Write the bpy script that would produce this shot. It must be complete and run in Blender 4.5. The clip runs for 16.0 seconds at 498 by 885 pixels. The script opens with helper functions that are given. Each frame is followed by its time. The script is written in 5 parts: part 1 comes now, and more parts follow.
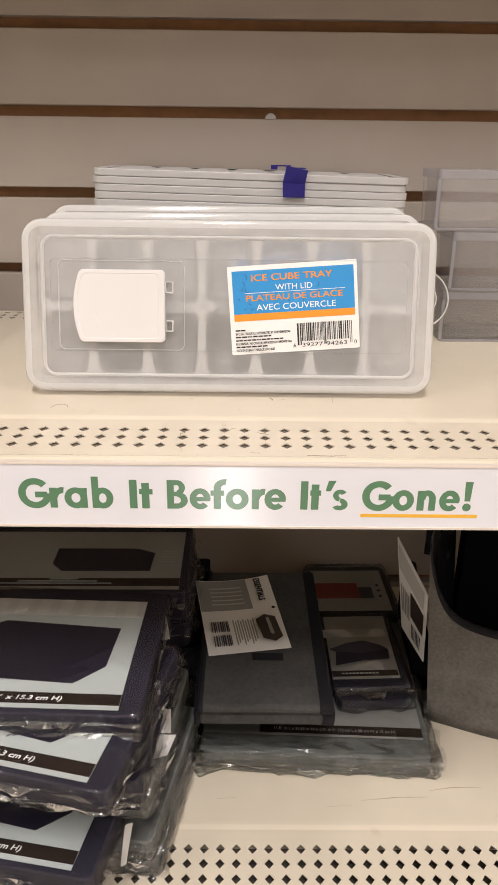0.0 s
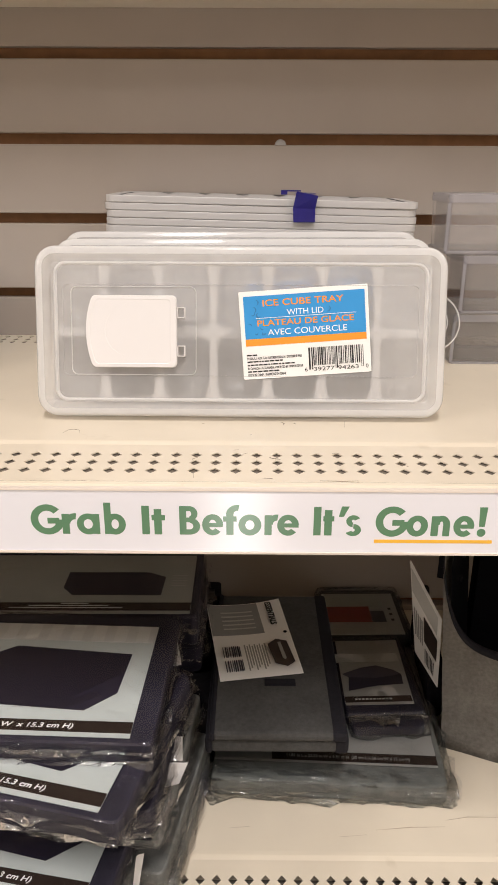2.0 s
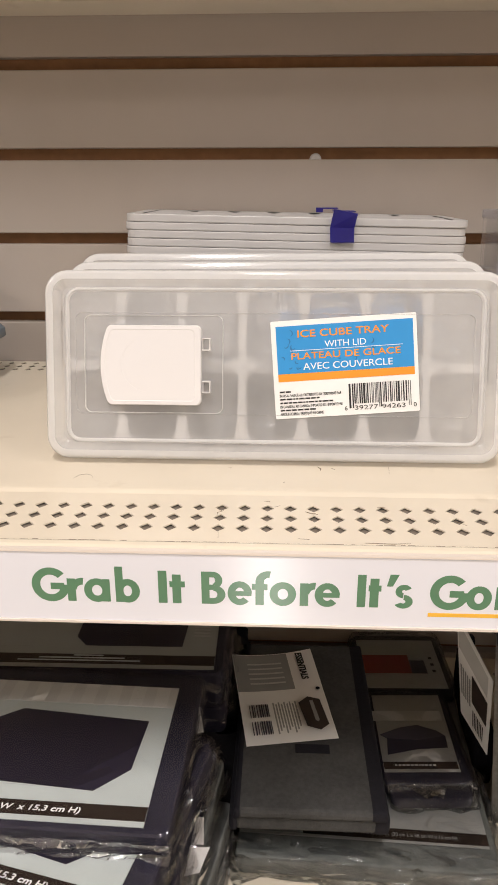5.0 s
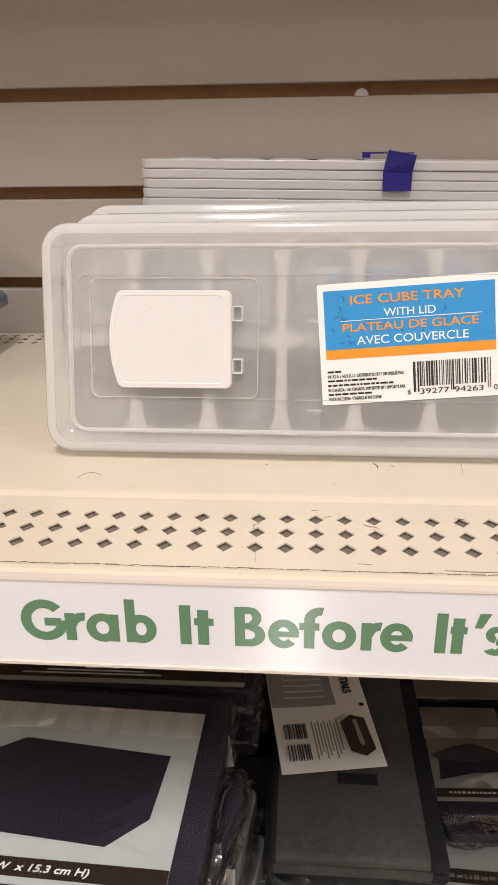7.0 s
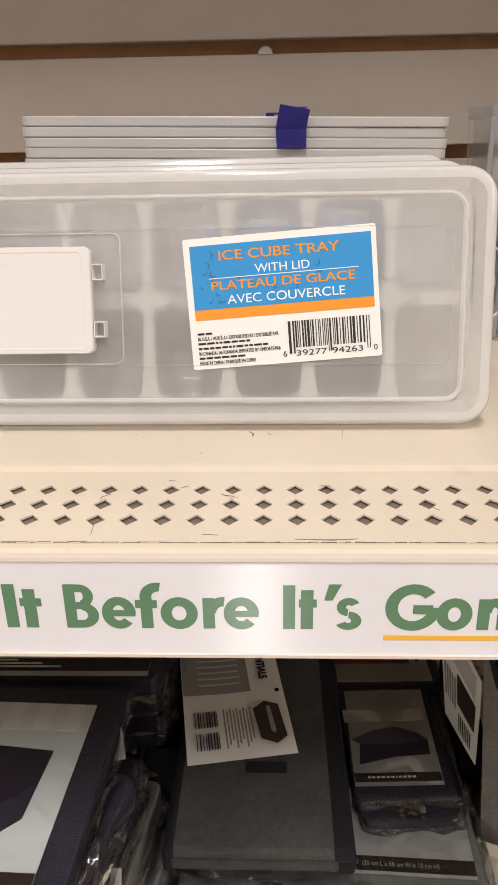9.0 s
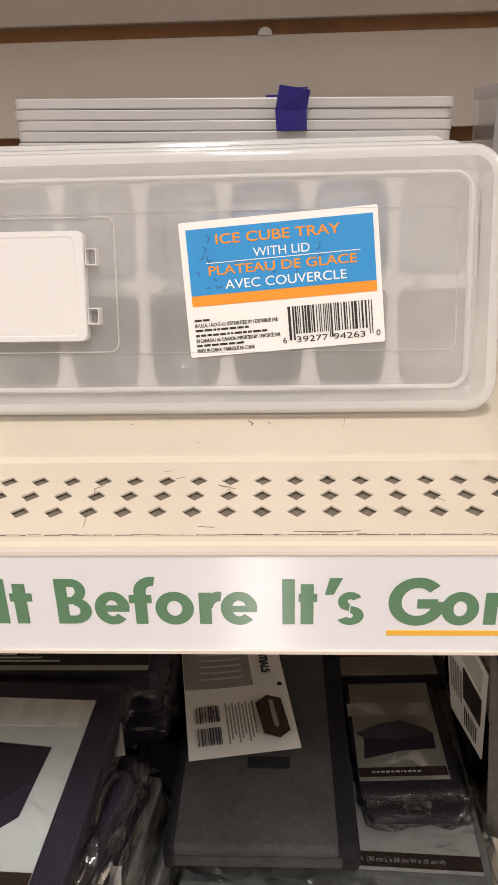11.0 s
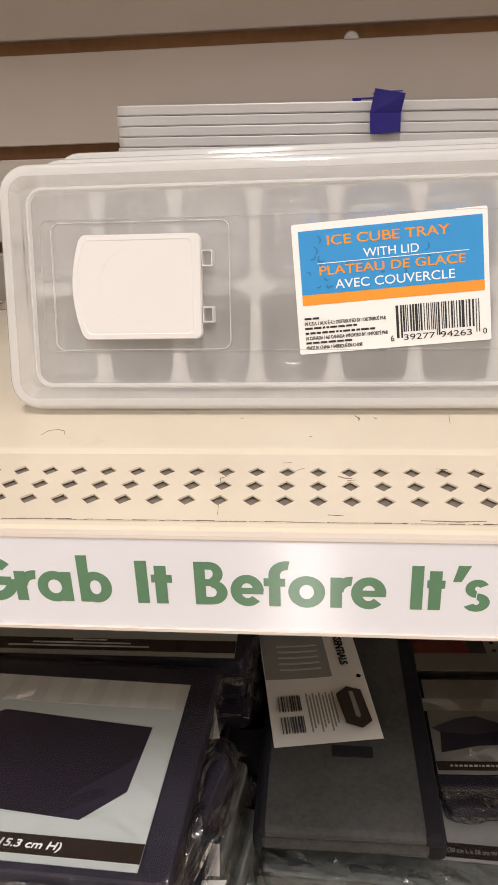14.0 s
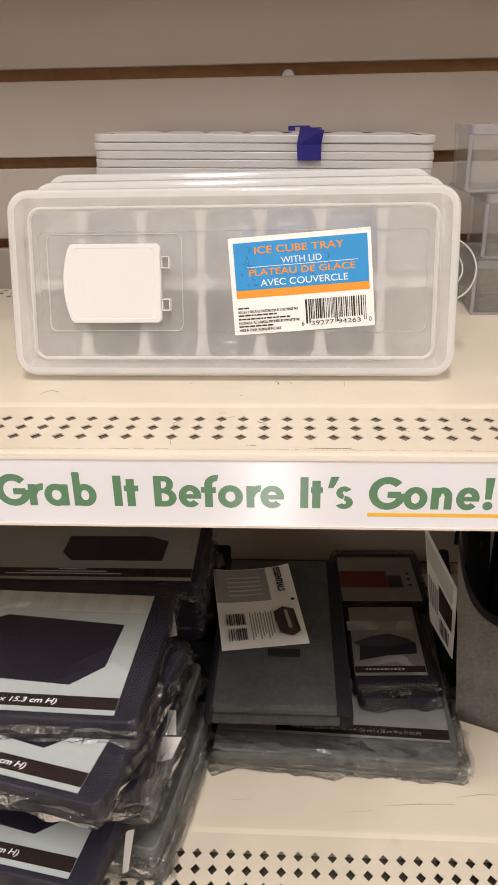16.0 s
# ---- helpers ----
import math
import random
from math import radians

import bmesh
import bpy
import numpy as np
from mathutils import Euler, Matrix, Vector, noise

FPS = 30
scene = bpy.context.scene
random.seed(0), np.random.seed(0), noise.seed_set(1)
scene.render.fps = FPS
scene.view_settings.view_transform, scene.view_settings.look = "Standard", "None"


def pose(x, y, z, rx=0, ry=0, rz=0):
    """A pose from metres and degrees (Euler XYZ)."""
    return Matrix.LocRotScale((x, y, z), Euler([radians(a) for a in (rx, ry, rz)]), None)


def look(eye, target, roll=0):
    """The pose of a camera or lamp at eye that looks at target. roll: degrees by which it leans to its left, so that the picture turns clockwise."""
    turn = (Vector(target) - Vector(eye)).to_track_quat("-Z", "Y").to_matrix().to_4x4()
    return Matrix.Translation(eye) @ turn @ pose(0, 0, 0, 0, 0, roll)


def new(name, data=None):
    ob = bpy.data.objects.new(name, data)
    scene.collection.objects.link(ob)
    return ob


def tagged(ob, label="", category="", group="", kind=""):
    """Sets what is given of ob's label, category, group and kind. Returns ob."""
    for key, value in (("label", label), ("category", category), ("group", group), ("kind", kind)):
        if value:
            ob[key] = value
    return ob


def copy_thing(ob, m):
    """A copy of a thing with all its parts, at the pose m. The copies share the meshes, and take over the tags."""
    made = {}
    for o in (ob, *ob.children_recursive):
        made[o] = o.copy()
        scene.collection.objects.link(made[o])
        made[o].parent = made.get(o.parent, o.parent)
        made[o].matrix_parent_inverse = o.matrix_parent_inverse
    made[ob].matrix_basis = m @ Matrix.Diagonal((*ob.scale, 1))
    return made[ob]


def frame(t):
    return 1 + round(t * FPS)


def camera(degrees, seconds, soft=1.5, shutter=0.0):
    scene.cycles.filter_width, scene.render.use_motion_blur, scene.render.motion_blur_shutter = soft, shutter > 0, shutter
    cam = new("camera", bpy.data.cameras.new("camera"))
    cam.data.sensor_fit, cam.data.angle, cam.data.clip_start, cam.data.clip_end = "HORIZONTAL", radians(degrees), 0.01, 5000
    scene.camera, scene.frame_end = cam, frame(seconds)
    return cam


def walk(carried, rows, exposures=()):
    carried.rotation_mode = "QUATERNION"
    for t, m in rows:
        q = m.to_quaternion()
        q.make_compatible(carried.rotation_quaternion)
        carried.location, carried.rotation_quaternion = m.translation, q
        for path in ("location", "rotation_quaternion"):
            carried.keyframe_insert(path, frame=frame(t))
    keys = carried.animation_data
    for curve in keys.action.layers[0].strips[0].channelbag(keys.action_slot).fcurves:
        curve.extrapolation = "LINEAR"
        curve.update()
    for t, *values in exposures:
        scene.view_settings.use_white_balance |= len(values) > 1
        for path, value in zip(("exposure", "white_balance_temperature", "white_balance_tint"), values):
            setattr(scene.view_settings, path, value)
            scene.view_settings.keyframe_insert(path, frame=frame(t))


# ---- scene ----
# camera: seconds, place, yaw, pitch, roll
cam = camera(38.0, 16.0, soft=1.6)
ROWS = [
    (0.0, -0.0028, -0.3277, 1.3437, -0.508, -22.165, 0.706),
    (0.5, -0.0071, -0.3254, 1.3443, -0.469, -21.914, 0.671),
    (1.0, -0.0087, -0.325, 1.3459, -0.321, -21.421, 0.644),
    (1.5, -0.006, -0.3274, 1.3476, -0.082, -20.975, 0.575),
    (2.0, -0.0046, -0.3259, 1.3462, 0.265, -20.623, 0.251),
    (2.5, -0.0058, -0.3246, 1.3457, 0.695, -20.323, -0.378),
    (3.0, -0.0018, -0.3224, 1.3446, 1.228, -19.634, -0.841),
    (3.5, -0.0074, -0.3156, 1.3459, 1.684, -18.885, -0.763),
    (4.0, -0.0093, -0.3149, 1.3478, 2.09, -18.558, -0.376),
    (6.5, -0.0054, -0.2045, 1.3364, 3.855, -21.579, -0.635),
    (7.0, -0.0189, -0.2047, 1.3314, 4.525, -21.853, -0.8),
    (7.5, -0.0021, -0.1955, 1.3233, 4.462, -22.11, -0.879),
    (8.0, 0.0182, -0.1919, 1.3182, 3.467, -22.404, -0.902),
    (10.5, 0.0262, -0.1768, 1.3101, 1.986, -22.623, -1.157),
    (11.0, 0.0263, -0.1781, 1.3088, 2.718, -23.14, -1.538),
    (11.5, 0.0249, -0.1758, 1.3066, 3.174, -23.651, -1.7),
    (12.0, 0.0134, -0.1723, 1.3066, 4.282, -24.062, -2.021),
    (12.5, -0.0147, -0.1791, 1.3076, 6.042, -24.127, -2.602),
    (13.0, -0.0298, -0.1878, 1.3114, 7.367, -23.755, -2.949),
    (13.5, -0.0082, -0.1852, 1.308, 7.184, -23.391, -2.767),
    (14.0, -0.0016, -0.1909, 1.3119, 6.065, -23.101, -2.236),
    (14.5, 0.0147, -0.2421, 1.3212, 4.973, -23.433, -1.453),
    (15.0, 0.012, -0.2675, 1.3343, 4.348, -24.163, -0.831),
    (15.5, 0.0219, -0.2893, 1.3452, 3.883, -24.438, -0.794),
    (16.0, 0.0218, -0.2918, 1.339, 3.601, -24.373, -1.158),
]
walk(cam, [(t, pose(x, y, z, 90 + pitch, 0, yaw) @ pose(0, 0, 0, 0, 0, roll)) for t, x, y, z, yaw, pitch, roll in ROWS],
     exposures=[(0.0, 0.02), (2.5, 0.06), (4.0, 0.06), (7.0, -0.04), (12.5, -0.06), (14.0, -0.03), (16.0, 0.02)])

# world and lamps: a shop aisle lit by ceiling fittings
world = bpy.data.worlds.new("shop_world")
scene.world = world
world.use_nodes = True
world.node_tree.nodes["Background"].inputs[0].default_value = (1.0, 0.95, 0.88, 1)
world.node_tree.nodes["Background"].inputs[1].default_value = 0.10


def area_lamp(name, at, target, sx, sy, watts, color=(1.0, 0.945, 0.92)):
    data = bpy.data.lights.new(name, "AREA")
    data.shape, data.size, data.size_y, data.energy, data.color = "RECTANGLE", sx, sy, watts, color
    ob = new(name, data)
    ob.matrix_world = look(at, target)
    return ob


CEIL = 3.3
LAMPS = [(-0.05, -1.2, 45), (-2.4, -1.2, 38), (2.4, -1.2, 43), (-3.0, -3.4, 36), (3.0, -3.4, 40)]
for lx, ly, watts in LAMPS:
    area_lamp("ceiling_lamp", (lx, ly, CEIL - 0.10), (lx, ly + 0.001, 0), 0.15, 1.2, watts)


# ---------------------------------------------------------------- materials
def mat(name, color, rough=0.5, metal=0.0, vary=0.06, scale=40.0, bump=0.0, bump_scale=200.0, spec=0.5,
        spots=0.0, spot_color=(0.2, 0.15, 0.1), spot_scale=30.0, coat=0.0, brushed=0.0):
    m = bpy.data.materials.new(name)
    m.use_nodes = True
    nt = m.node_tree
    b = nt.nodes["Principled BSDF"]
    b.inputs["Roughness"].default_value = rough
    b.inputs["Metallic"].default_value = metal
    b.inputs["Specular IOR Level"].default_value = spec
    b.inputs["Coat Weight"].default_value = coat
    b.inputs["Coat Roughness"].default_value = 0.12
    co = nt.nodes.new("ShaderNodeTexCoord")
    n1 = nt.nodes.new("ShaderNodeTexNoise")
    n1.inputs["Scale"].default_value, n1.inputs["Detail"].default_value = scale, 5
    n2 = nt.nodes.new("ShaderNodeTexNoise")
    n2.inputs["Scale"].default_value, n2.inputs["Detail"].default_value = scale * 0.13, 3
    add = nt.nodes.new("ShaderNodeMath")
    add.operation = "ADD"
    ramp = nt.nodes.new("ShaderNodeMapRange")
    ramp.inputs[1].default_value, ramp.inputs[2].default_value = 0.6, 1.4
    ramp.inputs[3].default_value, ramp.inputs[4].default_value = 1 - vary, 1 + vary
    mul = nt.nodes.new("ShaderNodeVectorMath")
    mul.operation = "SCALE"
    mul.inputs[0].default_value = color
    link = nt.links.new
    if brushed:
        # drawn plastic cover: fine lines along the strip spread its gloss up and down
        tg = nt.nodes.new("ShaderNodeCombineXYZ")
        tg.inputs[0].default_value = 1.0
        gl = nt.nodes.new("ShaderNodeBsdfAnisotropic")
        gl.inputs["Roughness"].default_value, gl.inputs["Anisotropy"].default_value = 0.26, 0.80
        mx = nt.nodes.new("ShaderNodeMixShader")
        mx.inputs[0].default_value = brushed
        link(tg.outputs[0], gl.inputs["Tangent"])
        link(b.outputs[0], mx.inputs[1])
        link(gl.outputs[0], mx.inputs[2])
        link(mx.outputs[0], nt.nodes["Material Output"].inputs["Surface"])
    link(co.outputs["Object"], n1.inputs["Vector"])
    link(co.outputs["Object"], n2.inputs["Vector"])
    link(n1.outputs["Fac"], add.inputs[0])
    link(n2.outputs["Fac"], add.inputs[1])
    link(add.outputs[0], ramp.inputs[0])
    link(ramp.outputs[0], mul.inputs["Scale"])
    out = mul.outputs[0]
    if spots:
        n3 = nt.nodes.new("ShaderNodeTexNoise")
        n3.inputs["Scale"].default_value, n3.inputs["Detail"].default_value = spot_scale, 8
        r3 = nt.nodes.new("ShaderNodeMapRange")
        r3.inputs[1].default_value, r3.inputs[2].default_value = 0.66, 0.74
        r3.inputs[4].default_value = spots
        mix = nt.nodes.new("ShaderNodeMix")
        mix.data_type = "RGBA"
        mix.inputs["B"].default_value = (*spot_color, 1)
        link(co.outputs["Object"], n3.inputs["Vector"])
        link(n3.outputs["Fac"], r3.inputs[0])
        link(r3.outputs[0], mix.inputs["Factor"])
        link(out, mix.inputs["A"])
        out = mix.outputs["Result"]
    link(out, b.inputs["Base Color"])
    if bump:
        n4 = nt.nodes.new("ShaderNodeTexNoise")
        n4.inputs["Scale"].default_value, n4.inputs["Detail"].default_value = bump_scale, 4
        bp = nt.nodes.new("ShaderNodeBump")
        bp.inputs["Strength"].default_value, bp.inputs["Distance"].default_value = bump, 0.001
        link(co.outputs["Object"], n4.inputs["Vector"])
        link(n4.outputs["Fac"], bp.inputs["Height"])
        link(bp.outputs[0], b.inputs["Normal"])
    return m


def film(name, tint=(1, 1, 1), rough=0.1, gloss=0.35, base=0.03, bump=0.3, scale=40.0):
    """Clear crinkled film: lets light through, with gloss on its folds."""
    m = bpy.data.materials.new(name)
    m.use_nodes = True
    nt = m.node_tree
    nt.nodes.remove(nt.nodes["Principled BSDF"])
    tr = nt.nodes.new("ShaderNodeBsdfTransparent")
    tr.inputs[0].default_value = (*tint, 1)
    gl = nt.nodes.new("ShaderNodeBsdfGlossy")
    gl.inputs["Roughness"].default_value = rough
    lw = nt.nodes.new("ShaderNodeLayerWeight")
    lw.inputs["Blend"].default_value = 0.35
    mr = nt.nodes.new("ShaderNodeMapRange")
    mr.inputs[3].default_value, mr.inputs[4].default_value = base, gloss
    mix = nt.nodes.new("ShaderNodeMixShader")
    co = nt.nodes.new("ShaderNodeTexCoord")
    ns = nt.nodes.new("ShaderNodeTexNoise")
    ns.inputs["Scale"].default_value, ns.inputs["Detail"].default_value = scale, 3
    ns.inputs["Distortion"].default_value = 1.5
    bp = nt.nodes.new("ShaderNodeBump")
    bp.inputs["Strength"].default_value, bp.inputs["Distance"].default_value = bump, 0.003
    link = nt.links.new
    link(co.outputs["Object"], ns.inputs["Vector"])
    link(ns.outputs["Fac"], bp.inputs["Height"])
    link(bp.outputs[0], gl.inputs["Normal"])
    link(bp.outputs[0], lw.inputs["Normal"])
    link(lw.outputs["Fresnel"], mr.inputs[0])
    link(mr.outputs[0], mix.inputs[0])
    link(tr.outputs[0], mix.inputs[1])
    link(gl.outputs[0], mix.inputs[2])
    link(mix.outputs[0], nt.nodes["Material Output"].inputs["Surface"])
    return m


def milky(name, color, clear=0.4, through_light=0.35, rough=0.3, bump=0.05):
    """Frosted polypropylene: partly clear, partly diffusing, with a soft sheen."""
    m = bpy.data.materials.new(name)
    m.use_nodes = True
    nt = m.node_tree
    b = nt.nodes["Principled BSDF"]
    b.inputs["Base Color"].default_value = (*color, 1)
    b.inputs["Roughness"].default_value = rough
    tl = nt.nodes.new("ShaderNodeBsdfTranslucent")
    tl.inputs[0].default_value = (*color, 1)
    tr = nt.nodes.new("ShaderNodeBsdfTransparent")
    m1, m2 = nt.nodes.new("ShaderNodeMixShader"), nt.nodes.new("ShaderNodeMixShader")
    m1.inputs[0].default_value, m2.inputs[0].default_value = through_light, clear
    co = nt.nodes.new("ShaderNodeTexCoord")
    ns = nt.nodes.new("ShaderNodeTexNoise")
    ns.inputs["Scale"].default_value = 90
    bp = nt.nodes.new("ShaderNodeBump")
    bp.inputs["Strength"].default_value, bp.inputs["Distance"].default_value = bump, 0.002
    cl = nt.nodes.new("ShaderNodeMapRange")
    n2 = nt.nodes.new("ShaderNodeTexNoise")
    n2.inputs["Scale"].default_value, n2.inputs["Detail"].default_value = 22, 4
    cl.inputs[3].default_value, cl.inputs[4].default_value = clear * 0.8, clear * 1.2
    link = nt.links.new
    link(co.outputs["Object"], ns.inputs["Vector"])
    link(co.outputs["Object"], n2.inputs["Vector"])
    link(n2.outputs["Fac"], cl.inputs[0])
    link(cl.outputs[0], m2.inputs[0])
    link(ns.outputs["Fac"], bp.inputs["Height"])
    link(bp.outputs[0], b.inputs["Normal"])
    link(b.outputs[0], m1.inputs[1])
    link(tl.outputs[0], m1.inputs[2])
    link(m1.outputs[0], m2.inputs[1])
    link(tr.outputs[0], m2.inputs[2])
    gl = nt.nodes.new("ShaderNodeBsdfAnisotropic")
    gl.inputs["Roughness"].default_value = max(0.08, rough * 0.7)
    lw = nt.nodes.new("ShaderNodeLayerWeight")
    lw.inputs["Blend"].default_value = 0.3
    mr = nt.nodes.new("ShaderNodeMapRange")
    mr.inputs[3].default_value, mr.inputs[4].default_value = 0.022, 0.5
    m3 = nt.nodes.new("ShaderNodeMixShader")
    link(lw.outputs["Fresnel"], mr.inputs[0])
    link(mr.outputs[0], m3.inputs[0])
    link(m2.outputs[0], m3.inputs[1])
    link(gl.outputs[0], m3.inputs[2])
    link(m3.outputs[0], nt.nodes["Material Output"].inputs["Surface"])
    return m


CREAM = mat("cream_enamel", (0.69, 0.612, 0.495), 0.28, vary=0.04, scale=30, bump=0.05, bump_scale=300, spots=0.35,
            spot_color=(0.38, 0.30, 0.2), spot_scale=24)
CREAM_LIP = mat("cream_lip", (0.70, 0.625, 0.505), 0.22, vary=0.03, scale=50, spots=0.3, spot_color=(0.4, 0.3, 0.2), spot_scale=60)
# two dark tones that stand for the shade seen through the shelf holes
HOLE_SHADE = mat("hole_shade", (0.19, 0.155, 0.125), 0.6, vary=0.12, scale=60)
HOLE_SHADE_DEEP = mat("hole_shade_deep", (0.10, 0.085, 0.07), 0.6, vary=0.15, scale=60)
DIRT = mat("grime", (0.15, 0.11, 0.08), 0.8, vary=0.5, scale=200)
SLAT = mat("slat_laminate", (0.400, 0.348, 0.306), 0.45, vary=0.05, scale=18, bump=0.04, bump_scale=400)
MDF = mat("groove_mdf", (0.25, 0.12, 0.052), 0.75, vary=0.2, scale=120, bump=0.2)
SIGN = mat("sign_white", (0.91, 0.915, 1.0), 0.35, vary=0.01, scale=20, brushed=0.25)
GREEN = mat("sign_green", (0.042, 0.20, 0.085), 0.35, vary=0.04, scale=60, brushed=0.19)
YELLOW = mat("sign_yellow", (0.85, 0.47, 0.05), 0.24, vary=0.03, scale=60)
CHANNEL = mat("channel_plastic", (0.70, 0.62, 0.55), 0.3, vary=0.03)
CEILING = mat("ceiling_tile", (0.75, 0.73, 0.7), 0.9, vary=0.05, scale=8, bump=0.2, bump_scale=60)
FLOOR = mat("vinyl_floor", (0.55, 0.50, 0.43), 0.25, vary=0.08, scale=6)
PLAIN = mat("painted_wall", (0.62, 0.56, 0.48), 0.8, vary=0.05, scale=3)
LAMP_BODY = mat("lamp_enamel", (0.8, 0.8, 0.8), 0.4)


# ---------------------------------------------------------------- mesh helpers
def empty(name, at=(0, 0, 0), m=None):
    ob = new(name)
    ob.empty_display_size = 0.02
    ob.matrix_world = m if m is not None else pose(*at)
    return ob


def part(name, bm, material, parent=None, label="", smooth=False, local=None):
    """Links a bmesh as one mesh object, in its parent's own axes."""
    me = bpy.data.meshes.new(name)
    bm.to_mesh(me)
    bm.free()
    if smooth:
        me.polygons.foreach_set("use_smooth", [True] * len(me.polygons))
    me.materials.append(material)
    ob = new(name, me)
    ob.parent = parent
    if local is not None:
        ob.matrix_basis = local
    if label:
        ob["label"] = label
    return ob


def box(bm, lo, hi, bevel=0.0, seg=2):
    vs = [bm.verts.new((x, y, z)) for x in (lo[0], hi[0]) for y in (lo[1], hi[1]) for z in (lo[2], hi[2])]
    fs = [bm.faces.new([vs[i] for i in q]) for q in ((0, 1, 3, 2), (4, 6, 7, 5), (0, 4, 5, 1), (2, 3, 7, 6), (0, 2, 6, 4), (1, 5, 7, 3))]
    if bevel:
        es = list({e for f in fs for e in f.edges})
        bmesh.ops.bevel(bm, geom=es, offset=bevel, segments=seg, profile=0.5, affect="EDGES")
    return bm


def boxes(*spans, bevel=0.0):
    bm = bmesh.new()
    for lo, hi in spans:
        box(bm, lo, hi, bevel)
    bmesh.ops.recalc_face_normals(bm, faces=bm.faces)
    return bm


def sweep_x(profile, x0, x1, closed=True, steps=1):
    """A section in y, z drawn along x."""
    bm = bmesh.new()
    rings = [[bm.verts.new((x0 + (x1 - x0) * i / steps, y, z)) for y, z in profile] for i in range(steps + 1)]
    n = len(profile)
    for a, b in zip(rings, rings[1:]):
        for i in range(n if closed else n - 1):
            bm.faces.new((a[i], a[(i + 1) % n], b[(i + 1) % n], b[i]))
    if closed:
        bm.faces.new(rings[0])
        bm.faces.new(rings[-1][::-1])
    bmesh.ops.recalc_face_normals(bm, faces=bm.faces)
    return bm


def ring(w, h, r, n=6, cx=0.0, cz=0.0):
    """A rounded rectangle's outline, counted round from the lower right."""
    pts = []
    for k, (sx, sz) in enumerate(((1, -1), (1, 1), (-1, 1), (-1, -1))):
        for i in range(n + 1):
            a = math.pi / 2 * (k - 1 + i / n)
            pts.append((cx + sx * (w / 2 - r) + r * math.cos(a), cz + sz * (h / 2 - r) + r * math.sin(a)))
    return pts


def loft(bm, loops, cap_first=False, cap_last=False):
    """Joins loops of points of equal count by quads."""
    rows = [[bm.verts.new(p) for p in loop] for loop in loops]
    n = len(rows[0])
    for a, b in zip(rows, rows[1:]):
        for i in range(n):
            bm.faces.new((a[i], a[(i + 1) % n], b[(i + 1) % n], b[i]))
    if cap_first:
        bm.faces.new(rows[0][::-1])
    if cap_last:
        bm.faces.new(rows[-1])
    return bm


def slab(outline, y0, y1, bevel=0.0):
    """A flat outline in x, z given thickness from y0 to y1."""
    bm = bmesh.new()
    loft(bm, [[(x, y0, z) for x, z in outline], [(x, y1, z) for x, z in outline]], True, True)
    bmesh.ops.recalc_face_normals(bm, faces=bm.faces)
    return bm


def lettering(text, x0, x1, base, cap, y, bold=0.0, depth=0.0003):
    """Words in the built-in font between x0 and x1, as a mesh that stands in x, z at y."""
    cu = bpy.data.curves.new("lettering", "FONT")
    cu.body, cu.size, cu.extrude = text, 1.0, 0.005
    cu.dimensions, cu.fill_mode = "2D", "BOTH"
    ob = bpy.data.objects.new("lettering", cu)
    scene.collection.objects.link(ob)
    bpy.context.view_layer.update()
    me = bpy.data.meshes.new_from_object(ob.evaluated_get(bpy.context.evaluated_depsgraph_get()))
    bpy.data.objects.remove(ob)
    bm = bmesh.new()
    bm.from_mesh(me)
    bpy.data.meshes.remove(me)
    xs = [v.co.x for v in bm.verts]
    lo, hi = min(xs), max(xs)
    s = (x1 - x0 - 2 * bold * cap) / (hi - lo)
    for v in bm.verts:
        v.co = (x0 + bold * cap + (v.co.x - lo) * s, y + (0 if v.co.z > 0 else depth), base + v.co.y / 0.729 * cap)
    bmesh.ops.recalc_face_normals(bm, faces=bm.faces)
    if bold:
        # heavier strokes: the same letters again, shifted a little each way
        src = list(bm.verts) + list(bm.edges) + list(bm.faces)
        for k in range(8):
            a = math.pi / 4 * k
            got = bmesh.ops.duplicate(bm, geom=src)
            for v in got["geom"]:
                if isinstance(v, bmesh.types.BMVert):
                    v.co += Vector((bold * cap * math.cos(a), 0.000012 * (k + 1), bold * cap * 0.8 * math.sin(a)))
    return bm


# ---------------------------------------------------------------- the room
X0, X1 = -0.62, 0.62
WALL_Y = 0.3536
room = [
    ("floor", (-4, -5, -0.1), (4, 0.6, 0), FLOOR, "speckled beige vinyl shop floor"),
    ("ceiling", (-4, -5, CEIL), (4, 0.6, CEIL + 0.1), CEILING, "white tiled shop ceiling"),
    ("wall_south", (-4, -5.1, 0), (4, -5, CEIL), PLAIN, "plain beige wall across the aisle"),
    ("wall_west", (-4.1, -5, 0), (-4, 0.6, CEIL), PLAIN, "plain beige side wall"),
    ("wall_east", (4, -5, 0), (4.1, 0.6, CEIL), PLAIN, "plain beige side wall"),
    ("wall_north", (-4, 0.6, 0), (4, 0.7, CEIL), PLAIN, "plain beige wall behind the shelving"),
]
for name, lo, hi, m, label in room:
    tagged(part(name, boxes((lo, hi)), m), label, name.split("_")[0], kind="structure")
for lx, ly, watts in LAMPS:
    fit_ = empty("ceiling_light", (lx, ly, CEIL))
    part("housing", boxes(((-0.16, -0.62, -0.08), (0.16, 0.62, 0)), bevel=0.01), LAMP_BODY, fit_)
    tagged(fit_, "white ceiling strip light above the aisle", "ceiling light", "ceiling lights")

